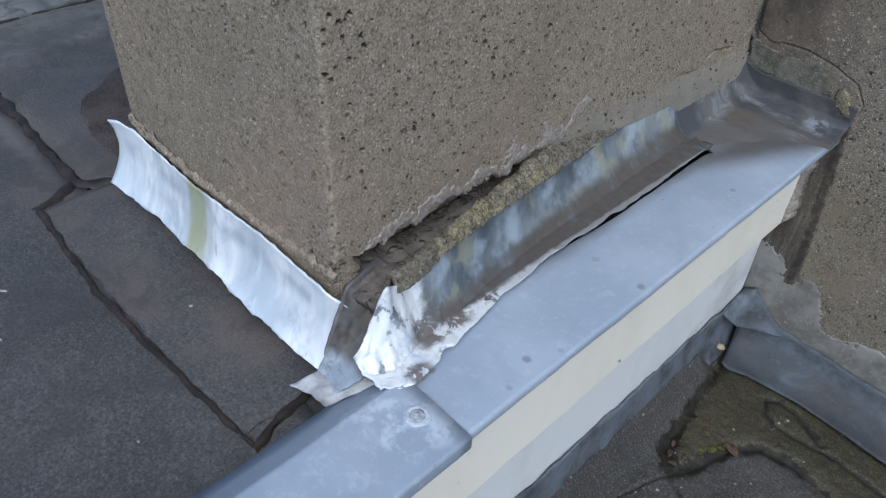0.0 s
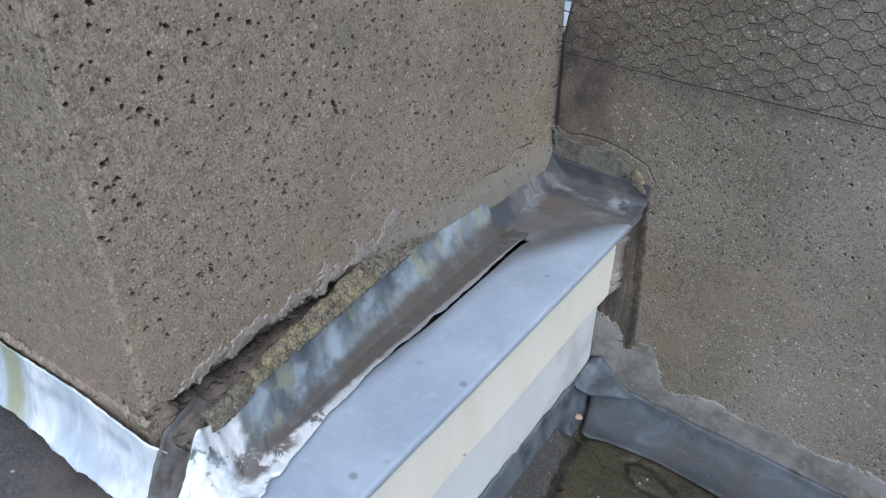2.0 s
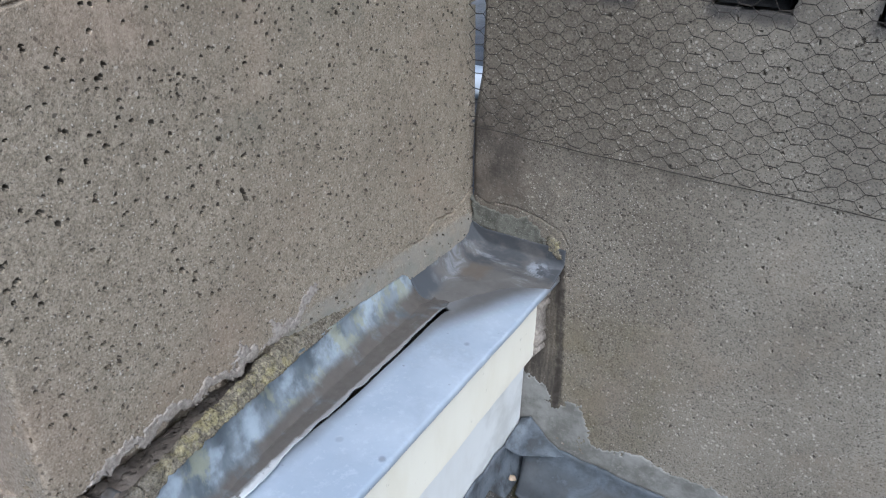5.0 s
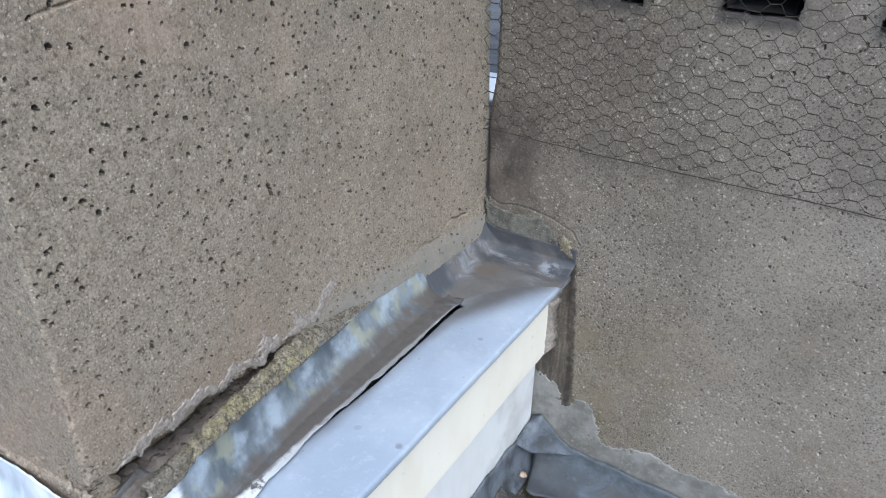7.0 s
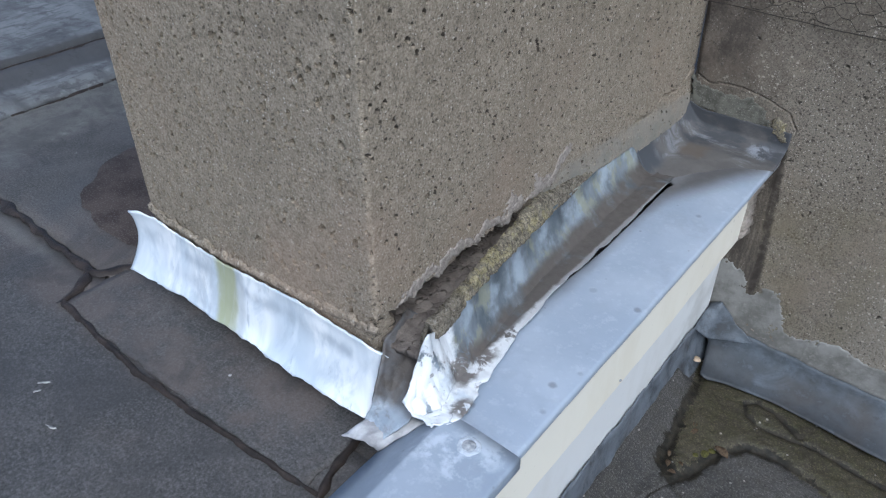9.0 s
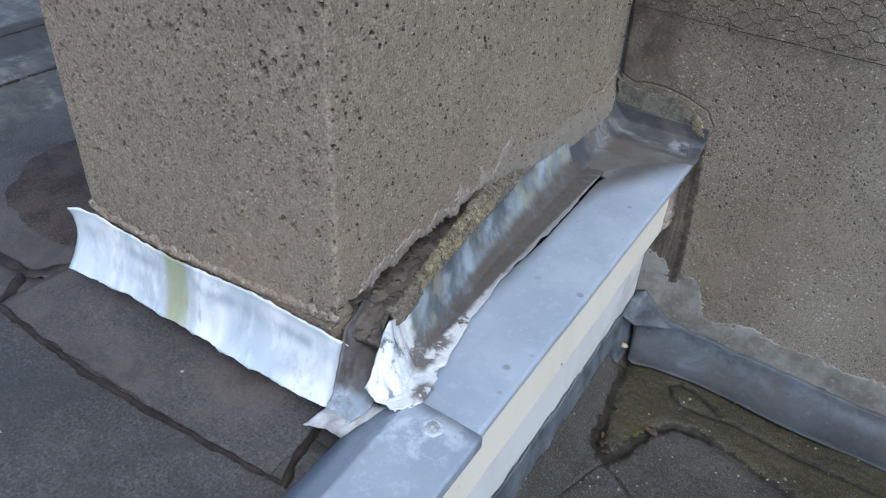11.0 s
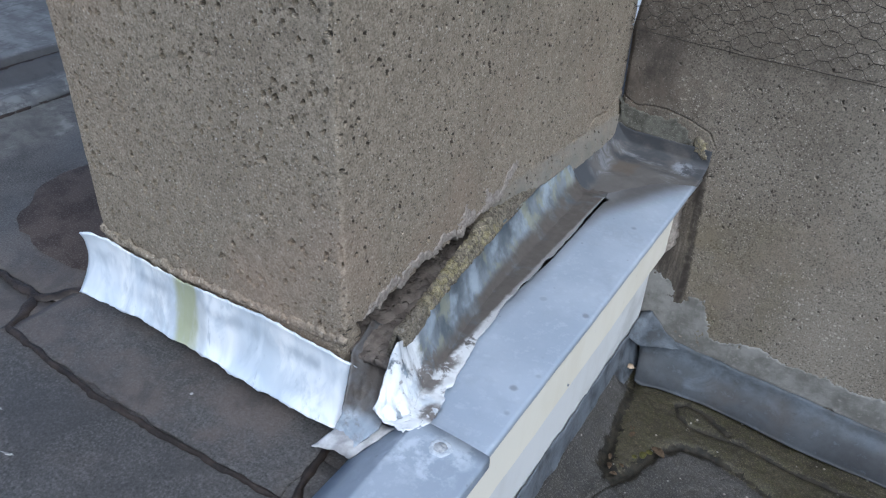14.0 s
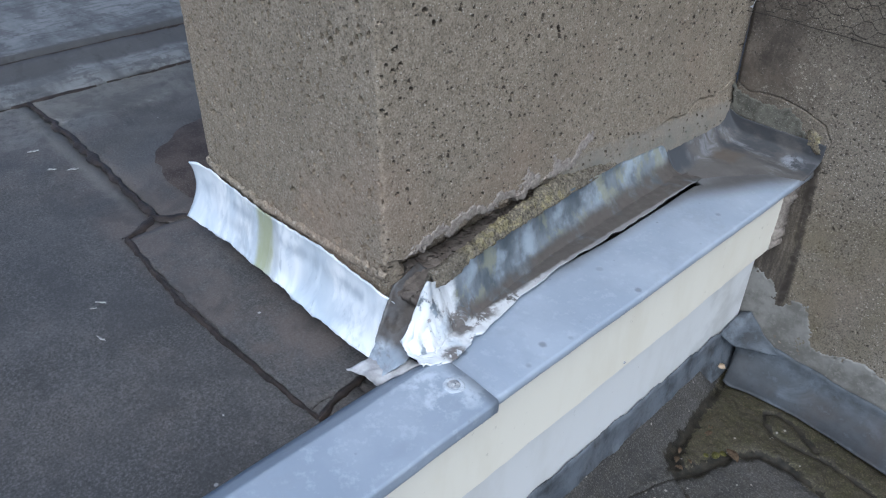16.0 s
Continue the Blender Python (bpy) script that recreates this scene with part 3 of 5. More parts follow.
def np_mesh(name, verts, quads, material, parent=None, smooth=True):
    me = bpy.data.meshes.new(name)
    me.vertices.add(len(verts))
    me.vertices.foreach_set("co", np.asarray(verts, np.float32).ravel())
    me.loops.add(quads.size)
    me.loops.foreach_set("vertex_index", quads.astype(np.int32).ravel())
    me.polygons.add(len(quads))
    me.polygons.foreach_set("loop_start", np.arange(0, quads.size, 4, dtype=np.int32))
    me.polygons.foreach_set("use_smooth", np.full(len(quads), smooth))
    me.materials.append(material)
    me.update(calc_edges=True)
    ob = new(name, me)
    if parent is not None:
        ob.parent = parent
    return ob


# ---- plan ----
PIER_W, PIER_L, PIER_TOP = 0.478, 0.925, 1.7
ROOF_Z, LOW_Z = -0.08, -0.55
WALL_Y = 0.932


# ---- ground far below, and the two roofs ----
def ground():
    bm = bmesh.new()
    box(bm, (-900, -900, -7.2), (900, 900, -7.0))
    tagged(part("ground", bm, ASPHALT, smooth=False), "grey paved ground far below the roofs", "ground", kind="structure")


def flat_roofs():
    bm = bmesh.new()
    box(bm, (-7, -6, -6.9), (0.14, 6, ROOF_Z - 0.006))
    upper = tagged(part("roof_upper", bm, FELT, smooth=False), "dark mineral felt flat roof with wet joints", "roof", kind="structure")
    # felt sheets: one patch at the foot of the pier, long sheets round it
    def felt_sheet(x0, x1, y0, y1, z, step=0.03):
        nx, ny = max(2, int((x1 - x0) / step)), max(2, int((y1 - y0) / step))
        g = np.zeros((nx + 1, ny + 1, 3))
        for i in range(nx + 1):
            for j in range(ny + 1):
                x, y = x0 + (x1 - x0) * i / nx, y0 + (y1 - y0) * j / ny
                k = 0.004 * (fbm((x * 9, y * 9, z)))
                ex = 0.004 * fbm((y * 30, x0, 2)) if i in (0, nx) else 0
                ey = 0.005 * fbm((x * 30, y0, 5)) if j in (0, ny) else 0
                g[i, j] = (x + ex, y + ey, z + k * 0.5)
        return sheet("felt_sheet", g, 0.006, FELT, upper)
    felt_sheet(-0.56, 0.0, -0.146, 0.05, ROOF_Z + 0.0035, 0.012)
    felt_sheet(-1.32, -0.565, -0.056, 2.6, ROOF_Z + 0.002)
    felt_sheet(-0.562, -0.47, -0.02, 2.6, ROOF_Z - 0.001)
    felt_sheet(-1.32, 0.1, -1.2, -0.062, ROOF_Z, 0.03)

    # bitumen bleeding out of the joints, and dark beads as shadow lines at the kerb
    def bead(pts, w, name="bitumen_and_shade_line", up=0.0):
        bm = bmesh.new()
        rows = []
        dense = []
        for (ax, ay), (bx, by) in zip(pts, pts[1:]):
            m = max(2, int(math.hypot(bx - ax, by - ay) / 0.008))
            dense += [(ax + (bx - ax) * k / m, ay + (by - ay) * k / m) for k in range(m)]
        dense.append(pts[-1])
        d = np.array(dense)
        tan = np.gradient(d, axis=0)
        tan /= np.linalg.norm(tan, axis=1, keepdims=True) + 1e-9
        for k, ((x, y), (tx, ty)) in enumerate(zip(d, tan)):
            wl = w * min(1.3, max(0.25, 0.62 + 0.8 * fbm((x * 26, y * 26, 1), 4)))
            wr = w * min(1.3, max(0.25, 0.62 + 0.8 * fbm((x * 26, y * 26, 7), 4)))
            zz = ROOF_Z + 0.0065 + up
            rows.append([bm.verts.new((x - ty * o, y + tx * o, zz + h)) for o, h in ((wl, -0.005), (wl * 0.6, -0.0004), (0, 0.0006), (-wr * 0.6, -0.0004), (-wr, -0.005))])
        for a, b in zip(rows, rows[1:]):
            for j in range(4):
                bm.faces.new((a[j], a[j + 1], b[j + 1], b[j]))
        return part(name, bm, BITUMEN_AND_SHADE, upper)
    bead([(-1.3, -0.056), (-1.0, -0.052), (-0.75, -0.064), (-0.60, -0.066)], 0.012)
    # dark beads drawn as the shadow lines at the kerb's lip and base
    bead([(-1.446, -1.2), (-1.450, 0.1), (-1.444, 0.9), (-1.450, 2.4)], 0.007, up=0.047)
    bead([(-1.290, -1.2), (-1.292, -0.1), (-1.288, 0.8), (-1.292, 2.4)], 0.013)
    bead([(-0.61, -0.072), (-0.585, -0.06), (-0.565, -0.025), (-0.53, 0.02)], 0.016)
    bead([(-0.60, -0.075), (-0.575, -0.11), (-0.562, -0.145)], 0.012)
    bead([(-0.565, -0.14), (-0.45, -0.15), (-0.34, -0.157), (-0.2, -0.154), (0.02, -0.142)], 0.0075)
    bead([(0.025, -0.145), (0.005, -0.09), (-0.005, -0.03)], 0.009)

    # round wet stain beside the pier
    bm = bmesh.new()
    ring, inner = [], []
    for k in range(64):
        a = 2 * math.pi * k / 64
        r = 1 + 0.16 * fbm((math.cos(a) * 1.6, math.sin(a) * 1.6, 3), 4)
        ring.append(bm.verts.new((-0.70 + 0.240 * r * math.cos(a), 0.25 + 0.222 * r * math.sin(a), ROOF_Z + 0.0045)))
        inner.append(bm.verts.new((-0.70 + 0.232 * r * math.cos(a), 0.25 + 0.215 * r * math.sin(a), ROOF_Z + 0.0065)))
    for k in range(64):
        bm.faces.new((ring[k], ring[(k + 1) % 64], inner[(k + 1) % 64], inner[k]))
    bm.faces.new(inner)
    part("bitumen_patch", bm, WET_PATCH, upper, "round brown wet bitumen patch")

    bm = bmesh.new()
    box(bm, (0.16, -6, -6.9), (7, 6, LOW_Z - 0.03))
    lower = tagged(part("roof_lower", bm, ASPHALT, smooth=False), "lower asphalt roof with silt and moss", "roof", kind="structure")
    # uneven asphalt of the corner that is seen, with a damp hollow edged by black silt
    rng = np.random.default_rng(5)
    xs = np.concatenate([np.arange(0.14, 0.80, 0.003), np.linspace(0.81, 1.6, 40)])
    ys = np.concatenate([np.linspace(-1.2, 0.19, 100), np.arange(0.20, 0.936, 0.003)])
    X, Y = np.meshgrid(xs, ys, indexing="ij")
    wob = 0.010 * value_noise(X, Y, 0.035, rng) + 0.007 * value_noise(X, Y, 0.012, rng) + 0.006 * value_noise(X, Y, 0.005, rng)

    def near(path):
        D = np.full(X.shape, 9.0)
        for (ax, ay), (bx, by) in zip(path, path[1:]):
            t = np.clip(((X - ax) * (bx - ax) + (Y - ay) * (by - ay)) / ((bx - ax) ** 2 + (by - ay) ** 2), 0, 1)
            D = np.minimum(D, np.hypot(X - ax - t * (bx - ax), Y - ay - t * (by - ay)))
        return D
    shore = [(0.193, 0.85), (0.205, 0.70), (0.228, 0.565), (0.262, 0.53), (0.29, 0.58), (0.312, 0.655), (0.352, 0.70), (0.41, 0.715), (0.48, 0.70), (0.62, 0.66), (1.6, 0.6)]
    loop = [(0.75, 0.76), (0.57, 0.772), (0.47, 0.785), (0.40, 0.775), (0.348, 0.772), (0.318, 0.785), (0.304, 0.815), (0.325, 0.832), (0.365, 0.828), (0.40, 0.808), (0.43, 0.793)]
    edge = np.interp(X, [0.14, 0.2, 0.23, 0.262, 0.29, 0.312, 0.352, 0.41, 0.48, 0.62, 1.6], [1.0, 0.75, 0.56, 0.53, 0.58, 0.655, 0.70, 0.715, 0.70, 0.66, 0.6])
    damp = (Y + wob > edge)
    d_shore, d_loop = near(shore), near(loop)
    spread = np.interp(Y, [0.5, 0.56, 0.66, 0.72], [0.015, 0.015, 0.008, 0.009])
    black = (d_shore + wob * 0.7 < spread) | (d_loop + wob * 0.3 < 0.0045)
    split = np.minimum(near([(0.262, 0.525), (0.243, 0.475), (0.225, 0.42), (0.2, 0.33)]), near([(0.268, 0.52), (0.31, 0.492), (0.37, 0.455), (0.5, 0.36)]))
    black |= split + wob * 0.12 < 0.0016
    Z = LOW_Z + 0.005 * value_noise(X, Y, 0.14, rng) + 0.0018 * value_noise(X, Y, 0.03, rng) + 0.0011 * value_noise(X, Y, 0.009, rng)
    Z -= 0.004 * np.exp(-(split / 0.003) ** 2) + 0.008 * np.exp(-(d_shore / 0.014) ** 2) + 0.005 * np.exp(-(d_loop / 0.007) ** 2) - 0.0015 * damp
    Z += 0.055 * np.clip((0.222 - X) / 0.06, 0, 1) ** 1.6 * np.clip((0.82 - Y) / 0.05, 0, 1)
    surf = np_mesh("asphalt_surface", np.stack([X, Y, Z], -1).reshape(-1, 3), grid_faces(len(xs), len(ys)), ASPHALT, lower)
    surf.data.materials.append(WET_ASPHALT), surf.data.materials.append(SILT)
    kind = np.where(black, 2, np.where(damp, 1, 0))[:-1, :-1].ravel()
    surf.data.polygons.foreach_set("material_index", kind.astype(np.int32))


def wet_patch():
    n = Nodes("brown_wet_patch")
    a, b = n.noise(16, 5, 0.6), n.noise(300, 3, 0.6)
    c = n.mix(n.span(a, 0.35, 0.6), (0.028, 0.020, 0.017), (0.056, 0.043, 0.037))
    c = n.mix(n.span(b, 0.52, 0.64, 0, 0.5), c, (0.12, 0.11, 0.105))
    return n.done(c, 0.8, 0, [(b, 0.001, 0.5)], 0.3)


WET_PATCH = wet_patch()
ground()
flat_roofs()


# ---- pier: one pitted coat wrapped round its seen sides ----
def rendered_pier():
    rng = np.random.default_rng(11)
    r = 0.006
    us = np.concatenate([np.linspace(-PIER_W - 0.5, -PIER_W - 0.03, 16), np.arange(-PIER_W - 0.028, PIER_L, 0.0013), [PIER_L, PIER_L + 0.02]])
    zs = np.concatenate([np.arange(-0.1, 0.80, 0.0013), np.linspace(0.82, PIER_TOP, 14)])
    U, V, h, dirt_shade = pitted(us, zs, rng, 3000, 0.012, lambda u: 0.95 if u < -0.02 else 0.62)
    # plan of the wrap: u < -W the far side, -W..0 the end face, 0..L the long face; both arrises rounded
    px, py, nx, ny = (np.zeros_like(us) for _ in range(4))
    for k, u in enumerate(us):
        if u < -PIER_W:
            px[k], py[k], nx[k], ny[k] = -PIER_W, -u - PIER_W, -1, 0
        elif u < 0:
            px[k], py[k], nx[k], ny[k] = u, 0, 0, -1
        else:
            px[k], py[k], nx[k], ny[k] = 0, u, 1, 0
        for c, sx in ((-PIER_W, 1), (0.0, -1)):
            q = u - c
            if abs(q) < r:
                # turn round the arris
                a = math.pi / 4 * (q / r)
                base = -3 * math.pi / 4 if sx == 1 else -math.pi / 4
                ang = base + a
                cx, cy = (c + sx * r), r
                nx[k], ny[k] = math.cos(ang), math.sin(ang)
                px[k], py[k] = cx + r * nx[k], cy + r * ny[k]
    # broken foot on the long face: hollow under an uneven line
    low = 0.098 + 0.008 * value_noise(U, U * 0, 0.06, rng) + 0.005 * value_noise(U, U * 0 + 3, 0.017, rng) + 0.0045 * value_noise(U, V, 0.007, rng)
    hollow = np.clip((low - V) / 0.005, 0, 1) * np.clip((U + 0.012) / 0.008, 0, 1) * np.clip((0.35 - U) / 0.02, 0, 1)
    h = h * (1 - hollow) - 0.04 * hollow * (1 + 0.25 * value_noise(U, V, 0.02, rng))
    seam = V - np.interp(U, [0.6, 0.70, 0.76, 0.80, 0.86, 0.93], [0.085, 0.092, 0.088, 0.10, 0.094, 0.112]) - 0.005 * value_noise(U, U * 0 + 8, 0.02, rng)
    h -= 0.010 * np.exp(-(seam / 0.0016) ** 2) * np.clip((U - 0.66) / 0.04, 0, 1)
    crack = V - 0.60 - 0.16 * U - 0.012 * value_noise(U, U * 0 + 1, 0.05, rng) - 0.004 * value_noise(U, U * 0 + 5, 0.015, rng)
    h -= 0.004 * np.exp(-(crack / 0.0016) ** 2) * np.clip((U - 0.05) / 0.05, 0, 1) * np.clip((0.75 - U) / 0.1, 0, 1)
    # spalled lip at the foot of the arris and a chipped hollow high up
    h -= 0.006 * np.exp(-((U - 0.19) / 0.02) ** 2 - ((V - 0.62) / 0.014) ** 2)
    # worn, nicked arris
    h -= (0.0022 + 0.0022 * value_noise(V, U * 0 + 2, 0.03, rng) + 0.0016 * value_noise(V, U * 0 + 6, 0.009, rng)) * np.exp(-(U / 0.006) ** 2)
    # cement smeared over the foot and thickening towards the lead
    line = np.interp(U, [0.36, 0.45, 0.55, 0.63, 0.72, 0.78, 0.93], [0.104, 0.108, 0.09, 0.09, 0.082, 0.075, 0.085]) + 0.006 * value_noise(U, V, 0.02, rng) + 0.003 * value_noise(U, V, 0.007, rng)
    h += (0.0009 * np.clip((line - V) / 0.005, 0, 1) + 0.009 * np.clip((0.078 - V) / 0.05, 0, 1)) * np.clip((U - 0.36) / 0.05, 0, 1)
    lean = -0.03 * np.clip(V - 0.08, 0, 1) * np.clip(U / 0.93, 0, 1.1)
    X = px[:, None] + nx[:, None] * h + lean
    Y = py[:, None] + ny[:, None] * h
    verts = np.stack([X, Y, V], -1).reshape(-1, 3)
    quads = grid_faces(len(us), len(zs))
    ob = np_mesh("rendered_pier", verts, quads, PIER, smooth=False)
    # pit faces take the darker tone, dirt and painted shadow together
    ob.data.materials.append(PIT_DIRT_SHADE)
    ob.data.polygons.foreach_set("material_index", (dirt_shade[:-1, :-1] > 0.5).astype(np.int32).ravel())
    # plain back, inner faces and top
    top = bmesh.new()
    box(top, (-PIER_W - 0.03, -0.03, PIER_TOP), (0.03, PIER_L + 0.01, PIER_TOP + 0.08), 0.01)
    part("coping_slab", top, PIER, ob)
    back = bmesh.new()
    box(back, (-PIER_W + 0.02, 0.05, -0.1), (-0.075, PIER_L + 0.005, PIER_TOP - 0.002))
    part("core", back, PIER, ob)
    tagged(ob, "sand-coloured rendered pier with pitted coarse surface", "pier")
    return ob


rendered_pier()


# ---- wall with vent openings ----
VENTS = [(0.163, 0.278), (0.400, 0.513), (0.624, 0.737), (0.860, 0.973)]


def back_wall():
    rng = np.random.default_rng(23)
    xs = np.concatenate([np.arange(0.0, 0.78, 0.0025), np.linspace(0.79, 2.6, 60)])
    zs = np.concatenate([np.linspace(-0.62, -0.5, 5), np.arange(-0.49, 0.62, 0.0025), np.linspace(0.64, 1.7, 20)])
    U, V, h, dirt_shade = pitted(xs, zs, rng, 500, 0.004)
    left = np.interp(V, [-1, 0.08, 0.255, 0.29, 0.35, 0.6, 2], [0.0, 0.0, -0.006, -0.002, 0.007, 0.010, 0.014]) + 0.003
    X = np.maximum(U, 0) + left * np.clip(1 - U / 0.1, 0, 1)
    for a, b in VENTS:
        w = 0.004 * value_noise(V, U * 0, 0.02, rng)
        z0 = 0.512 + 0.006 * value_noise(U, V * 0, 0.03, rng)
        inside = (U > a + w) & (U < b + w) & (V > z0) & (V < 0.60)
        h = np.where(inside, -0.22, h)
    def groove(pts):
        D = np.full(U.shape, 9.0)
        wx = 0.004 * value_noise(U, V, 0.02, rng)
        for (ax, az), (bx, bz) in zip(pts, pts[1:]):
            t = np.clip(((U - ax) * (bx - ax) + (V - az) * (bz - az)) / ((bx - ax) ** 2 + (bz - az) ** 2), 0, 1)
            D = np.minimum(D, np.hypot(U - ax - t * (bx - ax), V - az - t * (bz - az) + wx))
        return D
    h = h - 0.0045 * np.exp(-(groove([(0.0, 0.108), (0.03, 0.096), (0.10, 0.098), (0.16, 0.086), (0.2, 0.07), (0.217, 0.045), (0.216, 0.005)]) / 0.0014) ** 2)
    h = h - 0.006 * np.exp(-(groove([(0.2, 0.07), (0.178, 0.045), (0.182, 0.015)]) / 0.0013) ** 2)
    ridge = U + 0.075 * V - 0.212 - 0.004 * value_noise(V, U * 0, 0.03, rng)
    h += 0.0016 * np.clip(-ridge / 0.006, 0, 1) * np.clip((V + 0.37) / 0.02, 0, 1) * np.clip((0.0 - V) / 0.02, 0, 1) 
    # cracked edge of the coat beside the pier
    h -= 0.010 * np.exp(-((U) / 0.006) ** 2) * (V > 0.06)
    Y = WALL_Y - h
    wall = np_mesh("wall_back", np.stack([X, Y, V], -1).reshape(-1, 3), grid_faces(len(xs), len(zs), True), WALL, smooth=False)
    # the wall's pits get the same dirt and shade colour
    wall.data.materials.append(PIT_DIRT_SHADE)
    wall.data.polygons.foreach_set("material_index", (dirt_shade[:-1, :-1] > 0.6).astype(np.int32).ravel())
    bm = bmesh.new()
    box(bm, (0.034, WALL_Y + 0.03, 0.62), (2.6, WALL_Y + 0.3, 1.7))
    box(bm, (-0.0, WALL_Y + 0.03, -0.62), (2.6, WALL_Y + 0.3, 0.24))
    part("core", bm, WALL, wall, smooth=False)
    # added black liners: the darkness of each void is put into their colour
    for a, b in VENTS:
        bm = bmesh.new()
        x0, x1, za, zb, ya, yb = a + 0.006, b - 0.006, 0.521, 0.594, WALL_Y + 0.012, WALL_Y + 0.20
        v = [bm.verts.new(q) for q in ((x0, ya, za), (x1, ya, za), (x1, ya, zb), (x0, ya, zb), (x0, yb, za), (x1, yb, za), (x1, yb, zb), (x0, yb, zb))]
        for f in ((0, 1, 5, 4), (1, 2, 6, 5), (2, 3, 7, 6), (3, 0, 4, 7), (4, 5, 6, 7)):
            bm.faces.new([v[k] for k in f])
        part("vent_dark_liner", bm, VENT_DARK, wall, "black liner for the darkness inside the vent opening", smooth=False)
    tagged(wall, "weathered grey rendered wall with dark vent openings", "wall", kind="structure")


back_wall()


# ---- parapet: boards and metal capping ----
def parapet():
    bm = bmesh.new()
    box(bm, (0.075, -3.0, LOW_Z - 0.1), (0.13, WALL_Y - 0.004, -0.05))
    core = tagged(part("parapet_core", bm, MORTAR, smooth=False), "low parapet upstand between the two roofs", "wall", kind="structure")

    def board(name, x0, x1, z0, z1, y1, mat, label, tilt=0.0):
        ys = np.concatenate([np.linspace(-3.0, -0.6, 13), np.linspace(-0.57, y1, 60)])
        bm = bmesh.new()
        rows = []
        for y in ys:
            w = 0.0012 * fbm((0, y * 3, z0))
            e = 0.003 * fbm((3, y * 18, z0))
            rows.append([bm.verts.new(v) for v in ((x0, y, z1), (x1 + w - 0.002, y, z1), (x1 + w, y, z1 - 0.002), (x1 + w + tilt, y, z0 + 0.002 + e), (x1 + w + tilt - 0.002, y, z0 + e), (x0, y, z0))])
        for a, b in zip(rows, rows[1:]):
            for j in range(6):
                bm.faces.new((a[j], a[(j + 1) % 6], b[(j + 1) % 6], b[j]))
        bm.faces.new(rows[0]), bm.faces.new(rows[-1])
        ob = part(name, bm, mat, smooth=False)
        return tagged(ob, label, "fascia board")
    board("fascia_board", 0.15, 0.176, -0.212, -0.024, WALL_Y - 0.03, CREAM, "cream painted fascia board under the metal capping")
    board("lower_board", 0.131, 0.149, -0.43, -0.2, WALL_Y - 0.01, WHITE, "white painted board under the cream fascia")
    # nail head on the fascia
    bm = bmesh.new()
    bmesh.ops.create_cone(bm, cap_ends=True, segments=10, radius1=0.0028, radius2=0.002, depth=0.004, matrix=pose(0.177, 0.374, -0.198, 0, 90, 0))
    tagged(part("nail", bm, STEEL), "small rusty nail head in the fascia board", "nail")

    def capping(name, prof, y0, y1, slope, mat, label, step=0.02, thick=0.0016, left=None):
        ys = np.arange(y0, y1 + 1e-6, step) if y0 > -1 else np.concatenate([np.linspace(y0, -0.8, 12), np.arange(-0.78, y1 + 1e-6, step)])
        g = []
        for y in ys:
            row = []
            for x, z in prof:
                k = 0.0012 * fbm((x * 12, y * 6, 0.3), 3)
                if left:
                    x = max(x, left(y) + (x - 0.01) * 0.02)
                row.append((x + 0.0008 * fbm((1, y * 8, z)), y, z + slope * y + k))
            g.append(row)
        top = thing(name, label, "capping")
        g = np.array(g)
        fold = len(prof) - 5
        sheet("top_sheet", g[:, :fold + 1], thick, mat, top)
        sheet("drip_edge", g[:, fold:], thick, mat, top)
        return top

    def rounded(pts, r=0.004, k=4):
        out = [pts[0]]
        for a, b, c in zip(pts, pts[1:], pts[2:]):
            a, b, c = (Vector(p) for p in (a, b, c))
            p, q = b + (a - b).normalized() * r, b + (c - b).normalized() * r
            for i in range(k + 1):
                t = i / k
                out.append(tuple(p * (1 - t) ** 2 + b * 2 * t * (1 - t) + q * t * t))
        return out + [pts[-1]]
    prof1 = rounded([(0.01, -0.004), (0.06, 0.0), (0.11, 0.0005), (0.16, 0.0), (0.2085, -0.001), (0.2085, -0.014), (0.200, -0.016)], 0.004)
    def slot(y):
        edge = lerp(y, [0.17, 0.29, 0.43, 0.575, 0.70, 0.74], [0.098, 0.087, 0.091, 0.087, 0.082, 0.075])
        return edge + lerp(y, [0.15, 0.2, 0.3, 0.42, 0.62, 0.685, 0.70, 0.715], [-0.03, -0.013, -0.006, -0.002, 0.0, 0.002, 0.008, -0.06])
    capping("metal_capping", prof1, 0.0, WALL_Y - 0.012, -0.018, ZINC, "pale blue-grey zinc capping with small pock marks", 0.01, left=slot)
    prof2 = rounded([(0.048, -0.055), (0.082, -0.022), (0.116, 0.010), (0.15, 0.0085), (0.185, 0.0065), (0.2145, 0.004), (0.2145, -0.0155), (0.206, -0.018)], 0.003)
    cap2 = capping("metal_capping", prof2, -3.0, 0.004, -0.002, ZINC2, "dull grey metal capping overlapping the zinc, screwed down")
    return cap2


parapet()


